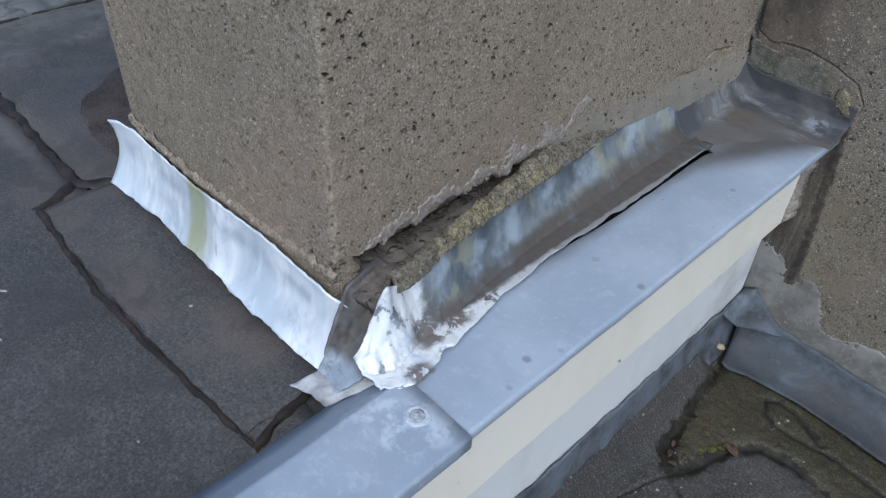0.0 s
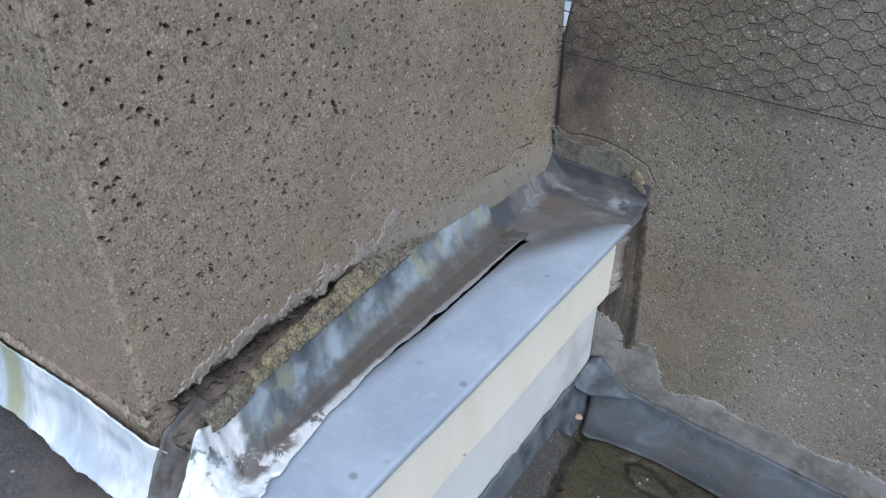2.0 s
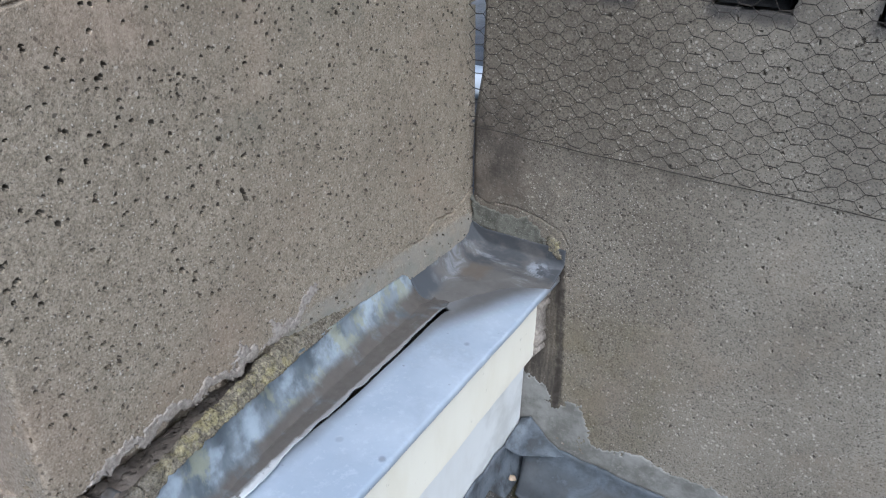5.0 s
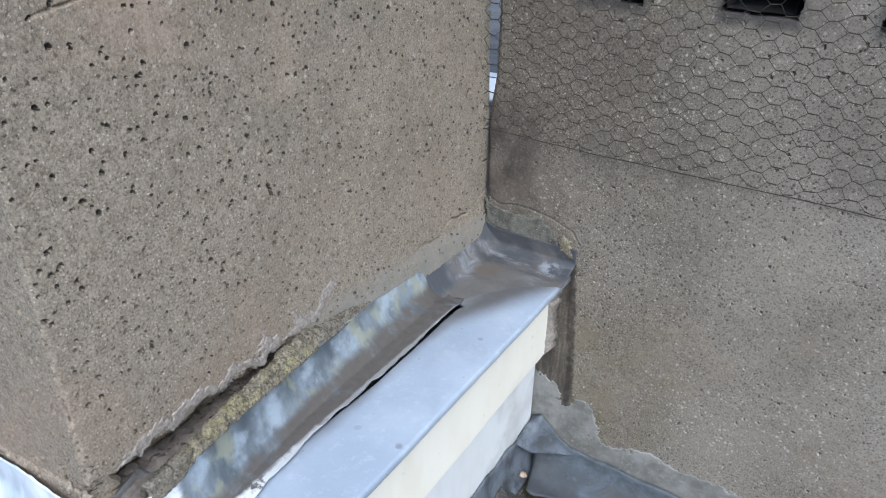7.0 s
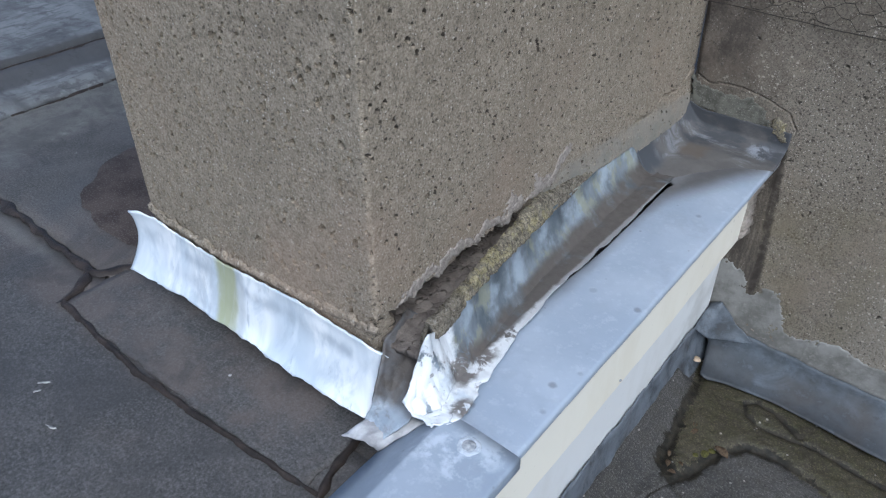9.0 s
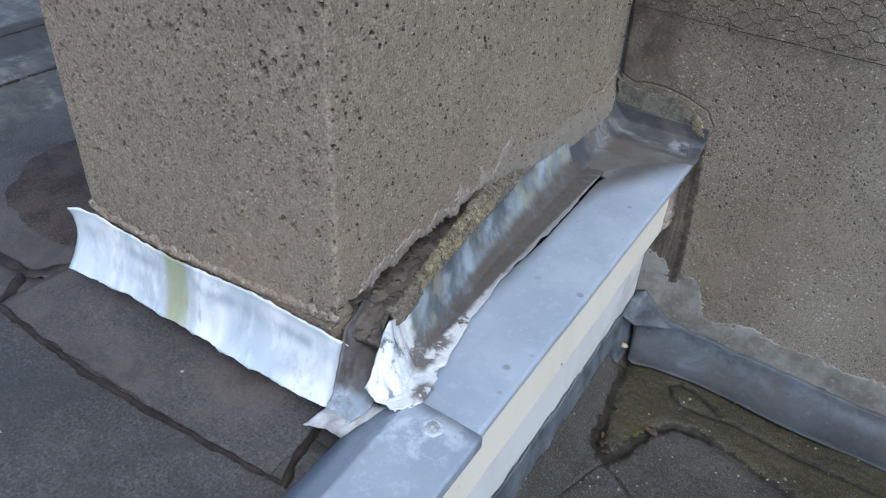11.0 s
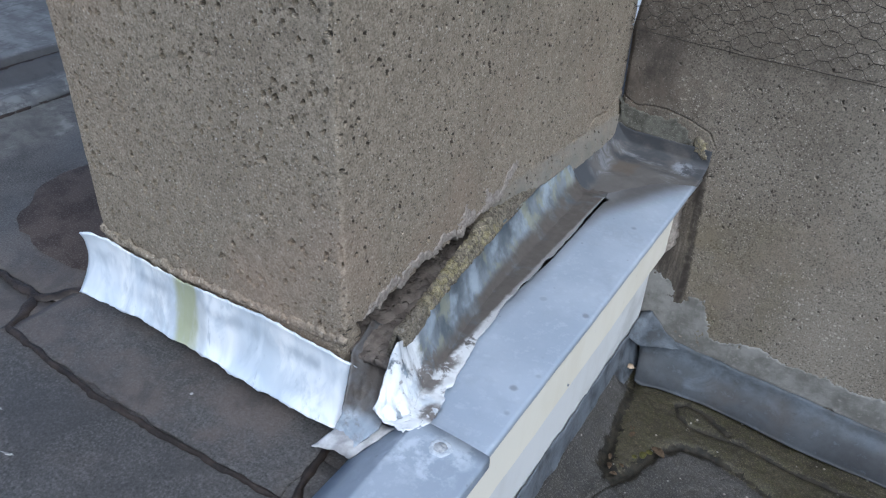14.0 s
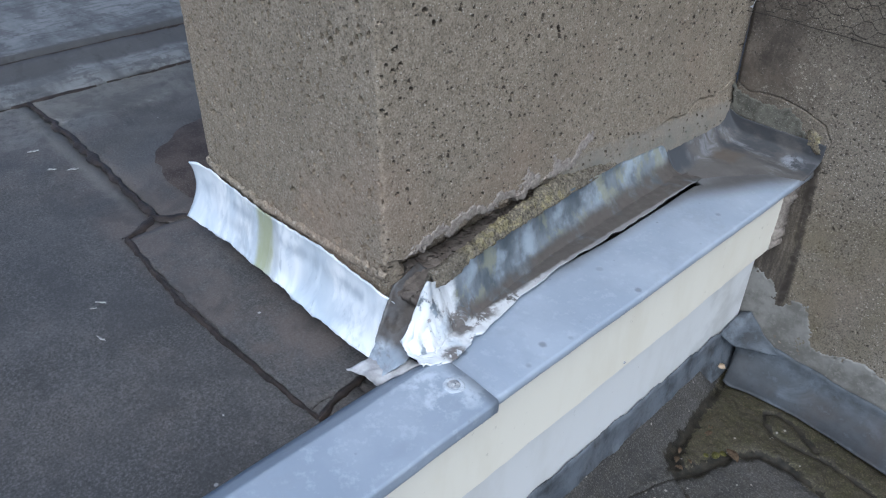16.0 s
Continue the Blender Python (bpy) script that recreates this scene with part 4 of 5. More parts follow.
# ---- lead flashings ----
def lead_end_face():
    """Bright dressed lead at the foot of the pier's end face, hollow in section, flared at its free end."""
    xs = np.concatenate([np.linspace(-0.495, 0.027, 122)])
    g = []
    for x in xs:
        row = []
        top = lerp(x, [-0.5, -0.48, -0.44, -0.3, -0.14, -0.02, 0.02], [0.062, 0.066, 0.058, 0.05, 0.062, 0.058, 0.05])
        bot_y = lerp(x, [-0.5, -0.3, -0.1, 0.0, 0.02], [-0.036, -0.034, -0.036, -0.038, -0.03])
        for j in range(29):
            s = j / 28
            y = -0.004 + (bot_y + 0.004) * (s ** 1.6) - 0.004 * (1 - s) ** 6
            z = top + (-0.048 - top) * (1 - (1 - s) ** 1.25)
            w = 0.005 * fbm((x * 9, s * 1.6, 1.0), 2) + 0.0006 * fbm((x * 40, s * 3, 4.0), 2) + 0.003 * math.exp(-((s - 0.2) / 0.07) ** 2) * (0.6 + 0.8 * fbm((x * 12, 0, 2), 2))
            if j == 28:
                z += 0.004 * fbm((x * 30, 0, 9))
            if j == 0:
                z += 0.004 * fbm((x * 40, 0, 3))
            flare = lerp(x, [-0.495, -0.46], [1, 0])
            turn = max(0.0, (x + 0.012) / 0.032)
            y, x_in = y + 0.016 * turn ** 2 * (1 - 0.4 * s), x - 0.006 * turn ** 2
            z -= 0.016 * turn ** 2 * (1 - s)
            row.append((x_in - flare * 0.02 * s - flare * 0.002 * (1 - s) ** 5, y - w * (0.3 + s) - flare * 0.006 - flare * 0.012 * (1 - s) ** 5, z + 0.004 * flare * (1 - s) ** 5))
        g.append(row)
    top = thing("lead_flashing", "bright dressed lead flashing along the pier foot", "flashing")
    sheet("lead_sheet", g, 0.0022, LEAD_BRIGHT, top)
    # dressed corner: a trough that turns round the arris and climbs into the crack
    g2 = []
    for i in range(46):
        a = i / 45
        at = [0, 0.28, 0.5, 0.72, 1]
        p = Vector((lerp(a, at, [0.008, 0.021, 0.015, 0.000, -0.012]), lerp(a, at, [-0.040, -0.036, -0.018, 0.016, 0.07]), lerp(a, at, [-0.044, 0.004, 0.034, 0.058, 0.062])))
        q = Vector((lerp(a, at, [0.050, 0.070, 0.068, 0.058, 0.052]), lerp(a, at, [-0.050, -0.028, 0.002, 0.045, 0.10]), lerp(a, at, [-0.040, -0.014, -0.004, 0.014, 0.034])))
        row = []
        for j in range(21):
            t = j / 20
            v = p.lerp(q, t)
            dip = 0.013 * math.sin(math.pi * t ** 0.7) * lerp(a, [0, 0.3, 1], [0.2, 1, 0.7])
            w = 0.004 * fbm((a * 4, t * 3, 2), 3)
            row.append((v.x - dip * 0.5 + w, v.y + dip * 0.4 + 0.003 * fbm((a * 5, t * 4, 8)), v.z - dip * 0.7 + w * 0.6))
        g2.append(row)
    sheet("corner_fold", g2, 0.0022, LEAD_FOLD, top, "brown stained lead folded into the corner")


def lead_long_face():
    """Weathered lead along the long face: upstand, silted channel, lifted outer edge, torn end."""
    ys = np.concatenate([np.arange(-0.03, 0.13, 0.0026), np.arange(0.13, 0.722, 0.006)])
    g = []
    for y in ys:
        tx = lerp(y, [-0.03, 0.01, 0.06, 0.11, 0.2, 0.37, 0.55, 0.75], [0.062, 0.064, 0.057, 0.051, 0.038, 0.016, 0.007, 0.004])
        tz = lerp(y, [-0.03, -0.01, 0.013, 0.03, 0.06, 0.11, 0.2, 0.37, 0.55, 0.75], [0.02, 0.045, 0.098, 0.088, 0.082, 0.092, 0.087, 0.072, 0.058, 0.042]) - 0.014 * lerp(y, [0.675, 0.705], [0, 1])
        ox = lerp(y, [-0.03, 0.0, 0.07, 0.17, 0.29, 0.43, 0.575, 0.70, 0.74], [0.112, 0.131, 0.116, 0.098, 0.087, 0.091, 0.087, 0.082, 0.075])
        cx = tx + 0.55 * (ox - tx)
        slope = -0.018 * y
        crum = lerp(y, [-0.03, 0.05, 0.11], [1, 0.9, 0])
        lift = lerp(y, [-0.03, 0.1, 0.25, 0.45, 0.65, 0.74], [0.004, 0.004, 0.005, 0.006, 0.006, 0.005])
        cz = 0.007 + slope
        row = []
        for j in range(37):
            s = j / 36
            if s < 0.6:
                q = s / 0.6
                x, z = tx + (cx - tx) * q ** 1.35, tz + (cz - tz) * (1 - (1 - q) ** 1.5)
            else:
                q = (s - 0.6) / 0.4
                x, z = cx + (ox - cx) * q, cz + (lift - 0.004) * q ** 1.6 + 0.001
            z = max(z, 0.0035 + slope)
            w = 0.0022 * fbm((x * 35, y * 28, 3)) + crum * (0.006 * fbm((x * 34, y * 30, 11), 4) + 0.005 * (0.35 - abs(fbm((x * 38, y * 30, 5), 2))))
            w += 0.0022 * fbm((0.5, y * 34, 9), 3) * max(0.0, 1 - s / 0.55) * lerp(y, [0.08, 0.14], [0, 1])
            edge = 0.003 * fbm((1, y * 16, 6), 3) * max(0, (j - 27) / 9)
            yy = y
            if y < 0.0:
                yy = y + 0.012 * fbm((x * 30, 5, 2)) * lerp(y, [-0.03, 0], [1, 0])
            sink = lerp(y, [0.672, 0.702], [0, 1])
            row.append((x + w * (1 - sink) + edge, yy, max(z + abs(w) * 0.9 * (1 - sink), 0.003 + slope) - 0.0075 * sink))
        g.append(row)
    top = thing("lead_flashing", "weathered patchy lead flashing with torn white end", "flashing")
    sheet("lead_sheet", g, 0.0022, LEAD_OLD, top)
    # dressed end over the capping, turned up the wall
    g2 = []
    for i in range(40):
        a = i / 39
        x = 0.002 + 0.2115 * a
        y0 = lerp(x, [0, 0.074, 0.083, 0.12, 0.15, 0.215], [0.692, 0.69, 0.712, 0.78, 0.825, 0.866]) + 0.006 * fbm((x * 14, 0, 0))
        row = []
        for j in range(44):
            s = j / 43
            y = y0 + (0.928 - y0) * min(1, s / 0.8)
            slope = -0.018 * y
            up = max(0, (y - 0.885) / 0.043)
            z = 0.0008 + 0.0045 * min(1, s * 3) + slope + 0.016 * up ** 1.6 + max(0, (s - 0.8) / 0.2) * 0.032
            side = max(0, 1 - x / 0.045)
            z += (0.049 - 0.02 * max(0, (s - 0.8) / 0.2)) * side ** 1.5 * (1.1 - 0.1 * min(1, 4 * s)) * (1 - 0.6 * max(0, (s - 0.8) / 0.2))
            
            w = 0.0022 * fbm((x * 26, y * 26, 5)) * min(1, s * 8)
            row.append((x, y + (0.0012 * fbm((x * 30, z * 30, 2)) if s > 0.8 else 0), z + abs(w)))
        g2.append(row)
    sheet("dressed_end", g2, 0.0012, LEAD_SILTED, top, "silted lead dressed over the capping end")


lead_end_face()
lead_long_face()


# ---- mortar ----
def mortar_runs():
    def fillet(y0, y1):
        g = []
        for y in np.arange(y0, y1, 0.003):
            rx = lerp(y, [0.03, 0.08, 0.145, 0.22, 0.3, 0.36, 0.45, 0.93], [0.058, 0.052, 0.042, 0.029, 0.013, 0.006, 0.003, 0.002])
            rz = lerp(y, [0.03, 0.08, 0.145, 0.22, 0.3, 0.36, 0.45, 0.55], [0.098, 0.100, 0.101, 0.097, 0.093, 0.098, 0.092, 0.086])
            lx = lerp(y, [0.03, 0.06, 0.11, 0.2, 0.37, 0.55, 0.75, 0.93], [0.066, 0.062, 0.056, 0.043, 0.021, 0.010, 0.008, 0.008])
            lz = lerp(y, [0.03, 0.06, 0.11, 0.2, 0.37, 0.55, 0.75, 0.93], [0.08, 0.076, 0.086, 0.081, 0.066, 0.052, 0.04, 0.025])
            thin = lerp(y, [0.33, 0.54], [0.0, 0.010])
            rx, lx, rz = rx - thin, lx - thin, rz - thin * 2.2
            row = []
            for j in range(14):
                s = j / 13
                if s < 0.3:
                    q = s / 0.3
                    x, z = rx - 0.012 * (1 - q), rz - 0.05 * (1 - q) ** 1.2
                else:
                    q = (s - 0.3) / 0.7
                    x, z = rx + (lx - rx) * q, rz + (lz - rz) * q
                w = lerp(y, [0.34, 0.46], [0.0034, 0.0012]) * fbm((x * 60, y * 55, z * 60), 5) + 0.0014 * fbm((x * 160, y * 160, z * 160), 3)
                w *= 1 - 0.75 * max(0.0, (s - 0.5) / 0.5)
                rough = lerp(y, [0.34, 0.46], [0.020, 0.010]) * fbm((0, y * 34, 3), 5) * max(0, 1 - s / 0.7)
                row.append((x + w, y, z + w * 0.8 + rough * 0.6))
            g.append(row)
        tagged(sheet("mortar_fillet", g, 0.006, LICHEN), "loose mortar fillet with yellow lichen beside an open crack", "mortar")
    # mortar bed in the open crack under the pier
    g = []
    for y in np.arange(0.018, 0.36, 0.0025):
        row = []
        ex = lerp(y, [0.0, 0.08, 0.145, 0.22, 0.36], [0.062, 0.05, 0.036, 0.023, 0.002])
        for j in range(36):
            s = j / 35
            x = -0.032 + (ex + 0.032) * s
            z = lerp(y, [0.0, 0.04, 0.1, 0.36], [0.036, 0.044, 0.046, 0.054]) + 0.006 * fbm((x * 22, y * 16, 1), 3) + 0.0012 * fbm((x * 240, y * 240, 4), 3) - 0.006 * math.exp(-((x - 0.004 + 0.01 * fbm((y * 20, 1, 1))) / 0.003) ** 2)
            row.append((x, y + 0.002 * fbm((x * 50, y * 50, 8)), z))
        g.append(row)
    tagged(sheet("mortar_bed", g, 0.01, RUBBLE), "smooth brown mortar bed inside the open crack", "mortar")
    # crumbly joint along the top of the bright lead
    g = []
    for x in np.arange(-0.474, 0.004, 0.003):
        top = lerp(x, [-0.5, -0.48, -0.44, -0.3, -0.14, -0.02, 0.02], [0.068, 0.072, 0.064, 0.056, 0.068, 0.076, 0.085])
        row = []
        for j in range(8):
            q = j / 7
            w = 0.005 * fbm((x * 110, q * 3, 3), 4)
            row.append((x, 0.003 - 0.0045 * math.sin(math.pi * (0.15 + 0.85 * q)) + w * 0.7 - 0.002 * q, top + 0.005 - 0.013 * q + 0.010 * fbm((x * 55, 0, 7), 5) * (1 - q)))
        g.append(row)
    tagged(sheet("mortar_joint", g, 0.003, PIER), "crumbly mortar joint between the pier and bright lead", "mortar")
    fillet(0.032, 0.53)
    # patch on the wall over the lead, with a raised cracked rim
    def patch(name, outline, y, depth, mat, label, seed, long_face=False, wob=1.0):
        rng = np.random.default_rng(seed)
        o = np.array(outline)
        step = 0.0014 if long_face else 0.0025
        xs, zs = np.arange(o[:, 0].min() - 0.01, o[:, 0].max() + 0.01, step), np.arange(o[:, 1].min() - 0.01, o[:, 1].max() + 0.01, step)
        X, Z = np.meshgrid(xs, zs, indexing="ij")
        A = X + wob * (0.006 * value_noise(X, Z, 0.02, rng) + 0.003 * value_noise(X, Z, 0.008, rng))
        A = A + wob * 0.0035 * value_noise(X, Z, 0.0035, rng)
        B = Z + wob * (0.0035 * value_noise(X, Z, 0.0032, rng) + 0.008 * value_noise(X, Z, 0.025, rng) + 0.004 * value_noise(X, Z, 0.008, rng))
        inside, dist = np.zeros(X.shape, bool), np.full(X.shape, 9.0)
        for (ax, az), (bx, bz) in zip(o, np.roll(o, -1, 0)):
            cut = ((az > B) != (bz > B))
            inside ^= cut & (A < (bx - ax) * (B - az) / (bz - az + 1e-12) + ax)
            t = np.clip(((A - ax) * (bx - ax) + (B - az) * (bz - az)) / ((bx - ax) ** 2 + (bz - az) ** 2), 0, 1)
            dist = np.minimum(dist, np.hypot(A - ax - t * (bx - ax), B - az - t * (bz - az)))
        d = np.where(inside, dist, -dist)
        h = depth * np.clip(d / 0.003 + 0.5, 0, 1) + 0.0004 * value_noise(X, Z, 0.012, rng) * inside - 0.010 * np.clip(-d / 0.004, 0, 1)
        keep = d > -0.006
        bm = bmesh.new()
        vs = {}
        for i, j in zip(*np.nonzero(keep)):
            vs[i, j] = bm.verts.new((y + h[i, j], X[i, j], Z[i, j]) if long_face else (X[i, j], y - h[i, j], Z[i, j]))
        for i, j in list(vs):
            q = [(i, j), (i + 1, j), (i + 1, j + 1), (i, j + 1)]
            if all(k in vs for k in q):
                bm.faces.new([vs[k] for k in q])
        ob = part(name, bm, mat)
        return tagged(ob, label, "mortar")
    crusts = ([(0.325, 0.096), (0.345, 0.108), (0.350, 0.132), (0.362, 0.136), (0.37, 0.118), (0.395, 0.122), (0.425, 0.142), (0.448, 0.146), (0.45, 0.13), (0.425, 0.114), (0.39, 0.104), (0.36, 0.094)],
              [(0.035, 0.092), (0.055, 0.104), (0.09, 0.121), (0.12, 0.116), (0.165, 0.118), (0.2, 0.112), (0.235, 0.118), (0.27, 0.112), (0.315, 0.116), (0.315, 0.1), (0.2, 0.098), (0.1, 0.098)],
              [(0.282, 0.118), (0.29, 0.138), (0.30, 0.135), (0.298, 0.117)])
    for k, line in enumerate(crusts):
        tagged(patch("mortar_crust", line, -0.0005, 0.0020, FLAKE, "pale flaking mortar crust on the pier above the crack", 31 + k, True, 1.25), group="mortar crusts")
    patch("mortar_patch", [(0.003, 0.034), (0.003, 0.092), (0.03, 0.082), (0.11, 0.084), (0.158, 0.074), (0.168, 0.034)], WALL_Y, 0.003, GREEN_MORTAR, "cracked grey mortar patch on the wall above the lead", 2)
    patch("lichen_patch", [(0.176, 0.022), (0.168, 0.052), (0.178, 0.066), (0.194, 0.060), (0.206, 0.042), (0.205, 0.020)], WALL_Y, 0.005, LICHEN_SPOT, "mortar lump with yellow lichen on the wall", 4)
    patch("cement_patch", [(0.14, -0.47), (0.138, -0.288), (0.17, -0.292), (0.202, -0.308), (0.222, -0.348), (0.25, -0.33), (0.276, -0.318), (0.302, -0.362), (0.318, -0.412), (0.35, -0.42), (0.40, -0.397), (0.443, -0.398), (0.48, -0.415), (0.546, -0.402), (0.59, -0.419), (0.68, -0.41), (0.9, -0.42), (0.9, -0.5), (0.3, -0.475)], WALL_Y, 0.0018, PLASTER, "pale cement patch at the foot of the wall", 6)
    # pale mortar squeezed between the fascia's end and the wall
    g = []
    for z in np.arange(-0.222, -0.022, 0.003):
        out = lerp(z, [-0.222, -0.2, -0.12, -0.03], [0.168, 0.186, 0.180, 0.192]) + 0.004 * fbm((z * 60, 2, 1), 4)
        g.append([(lerp(t, [0, 1], [0.150, out]), 0.900 + 0.003 * t + 0.0025 * fbm((t * 3, z * 70, 3), 4) + (0.028 if t > 0.99 else 0.0), z) for t in np.linspace(0, 1, 8)])
    tagged(sheet("mortar_sliver", g, 0.004, FLAKE), "thin pale mortar sliver between the fascia end and wall", "mortar")


mortar_runs()


# ---- lead round the lower roof ----
def lower_lead():
    g = []
    for y in np.concatenate([np.linspace(-3, -0.8, 14), np.arange(-0.78, 0.926, 0.012)]):
        out = 0.176 + 0.006 * fbm((0, y * 12, 4))
        top = -0.405 + 0.009 * fbm((0, y * 22, 8), 5) - 0.012 * lerp(y, [0, 0.8], [0, 1])
        row = []
        for j in range(13):
            s = j / 12
            x = 0.1515 + (out - 0.1515) * s ** 1.8
            z = top + (LOW_Z + 0.006 - top) * (1 - (1 - s) ** 1.7)
            w = 0.004 * fbm((x * 20, y * 14, z * 20))
            row.append((x + w, y, max(z + w, LOW_Z + 0.003)))
        g.append(row)
    ob = sheet("lead_skirt", g, 0.0022, LEAD_DARK)
    tagged(ob, "dark lead skirting along the foot of the white board", "flashing")
    g = []
    for x in np.concatenate([np.arange(0.164, 0.8, 0.01), np.linspace(0.82, 2.6, 20)]):
        top = -0.458 - 0.05 * (x - 0.2) + 0.004 * fbm((x * 16, 0, 1))
        out = lerp(x, [0.16, 0.19, 0.25, 0.35, 0.45, 0.55, 2.6], [0.822, 0.820, 0.838, 0.848, 0.842, 0.830, 0.82])
        row = []
        for j in range(15):
            s = j / 14
            y = 0.926 - (0.926 - out) * s ** 1.35
            z = top + (LOW_Z + 0.008 - top) * (1 - (1 - s) ** 1.9)
            w = 0.0022 * fbm((x * 6, y * 12, 7), 2)
            curl = 0.010 * max(0, 1 - (x - 0.164) / 0.05) * s
            row.append((x + 0.03 * s * max(0, 1 - (x - 0.164) / 0.06), y + w, max(z + abs(w) + curl, LOW_Z + 0.004)))
        g.append(row)
    ob = sheet("lead_apron", g, 0.0025, LEAD_DARK)
    tagged(ob, "dark lead apron along the wall, lifted at its end", "flashing")
    # corner gusset
    g = []
    for i in range(20):
        a = i / 19
        row = []
        for j in range(14):
            s = j / 13
            x = 0.15 + 0.10 * a - 0.01 * s
            wallp = Vector((0.152 + 0.115 * a, 0.924, lerp(a, [0, 0.2, 0.6, 1], [-0.408, -0.395, -0.44, -0.472])))
            floorp = Vector((0.152 + 0.10 * a, 0.842 + 0.078 * a, lerp(a, [0, 0.3, 1], [-0.43, -0.462, -0.476])))
            p = wallp.lerp(floorp, s)
            dip = -0.012 * math.sin(math.pi * s) * math.sin(math.pi * a)
            w = 0.003 * fbm((a * 3, s * 3, 3), 2)
            row.append((p.x + w, p.y + w, p.z + dip))
        g.append(row)
    ob = sheet("lead_gusset", g, 0.0012, LEAD_DARK)
    tagged(ob, "dark crumpled lead gusset in the roof corner", "flashing")


lower_lead()


# ---- chicken wire ----
def chicken_wire():
    px, pz = 0.0292, 0.0274      # column pitch, cell height
    half = 0.0078
    rng = random.Random(4)
    top = thing("wire_netting", "rusty hexagonal wire netting hung over the wall", "netting")
    y0 = WALL_Y - 0.009
    z0 = 0.249

    def rod(bm, a, b, r, sides=4):
        a, b = Vector(a), Vector(b)
        d = (b - a).normalized()
        s = d.orthogonal().normalized()
        t = d.cross(s)
        ra = [bm.verts.new(a + r * (s * math.cos(q) + t * math.sin(q))) for q in (2 * math.pi * k / sides for k in range(sides))]
        rb = [bm.verts.new(b + r * (s * math.cos(q) + t * math.sin(q))) for q in (2 * math.pi * k / sides for k in range(sides))]
        for k in range(sides):
            bm.faces.new((ra[k], ra[(k + 1) % sides], rb[(k + 1) % sides], rb[k]))
        bm.faces.new(ra), bm.faces.new(rb)
    cols, rows = 50, 28
    jit = {}

    def node(i, j, end):
        key = (i, j, end)
        if key not in jit:
            x = -0.020 + i * px + (half if end else -half)
            z = z0 + (j + (0.5 if i % 2 else 0.0)) * pz + 0.006 - 0.012 * x
            sag = 0.004 * fbm((x * 7, z * 7, 2), 3)
            jit[key] = (x + rng.uniform(-0.0028, 0.0028) + 1.6 * sag, y0 + 0.003 * fbm((x * 12, z * 12, 9)), z + rng.uniform(-0.002, 0.002) + sag)
        return jit[key]
    bm = bmesh.new()
    for i in range(cols):
        for j in range(rows):
            rod(bm, node(i, j, 0), node(i, j, 1), 0.00105)
            if i + 1 < cols:
                for jj in ((j, j + 1) if i % 2 else (j - 1, j)):
                    if 0 <= jj < rows:
                        rod(bm, node(i, j, 1), node(i + 1, jj, 0), 0.0006)
    mesh = part("mesh", bm, WIRE, top, smooth=False)
    bm = bmesh.new()
    pts = [(x, y0, z0 - 0.012 * x + 0.003 * fbm((x * 6, 0, 0), 2)) for x in np.linspace(-0.012, 1.5, 60)]
    for a, b in zip(pts, pts[1:]):
        rod(bm, a, b, 0.0010, 5)
    part("selvage_wire", bm, WIRE, top, smooth=False)


chicken_wire()


# ---- far kerb and the roof beyond ----
def far_kerb():
    g = []
    for y in np.arange(-2.5, 3.0, 0.02):
        row = []
        for x, z in ((-1.285, ROOF_Z + 0.003), (-1.29, ROOF_Z + 0.010), (-1.300, ROOF_Z + 0.016), (-1.312, ROOF_Z + 0.017), (-1.318, ROOF_Z + 0.023), (-1.345, ROOF_Z + 0.025), (-1.375, ROOF_Z + 0.026), (-1.388, ROOF_Z + 0.029), (-1.405, ROOF_Z + 0.036), (-1.43, ROOF_Z + 0.046), (-1.442, ROOF_Z + 0.053), (-1.445, ROOF_Z + 0.026), (-1.463, ROOF_Z + 0.026), (-1.466, ROOF_Z + 0.062), (-1.5, ROOF_Z + 0.06), (-1.6, ROOF_Z + 0.061), (-2.0, ROOF_Z + 0.064), (-3.0, ROOF_Z + 0.07), (-7, ROOF_Z + 0.08)):
            w = 0.004 * fbm((x * 8, y * 8, z * 8))
            row.append((x + w + 0.006 * fbm((0, y * 7, 1)), y, z + w))
        g.append(row)
    ob = sheet("kerb", g, 0.01, KERB)
    tagged(ob, "grey felted kerb and higher roof beyond the felt", "kerb", kind="structure")


def kerb_mat():
    n = Nodes("grey_weathered_felt")
    m, a = n.noise(40, 5, 0.65), n.noise(5, 5, 0.6, stretch=(1, 2.5, 1))
    c = n.mix(n.span(a, 0.35, 0.65), (0.07, 0.072, 0.074), (0.15, 0.154, 0.158))
    c = n.mix(n.span(m, 0.55, 0.7, 0, 0.3), c, (0.26, 0.26, 0.26))
    c = n.mix(n.mul(n.band(n.x, -1.48, -1.378, 0.012, 0.02, 14), 0.85), c, (0.044, 0.044, 0.046))
    c = n.mix(n.mul(n.span(n.noise(30, 5, 0.7, (0, 0, 3), (1.6, 0.35, 1)), 0.5, 0.62), 0.6), c, (0.05, 0.05, 0.052))
    c = n.mix(n.mul(n.span(n.noise(22, 5, 0.7, (5, 1, 3)), 0.54, 0.64), 0.55), c, (0.036, 0.036, 0.038))
    return n.done(c, 0.85, 0, [(m, 0.003, 0.5)])


KERB = kerb_mat()
far_kerb()


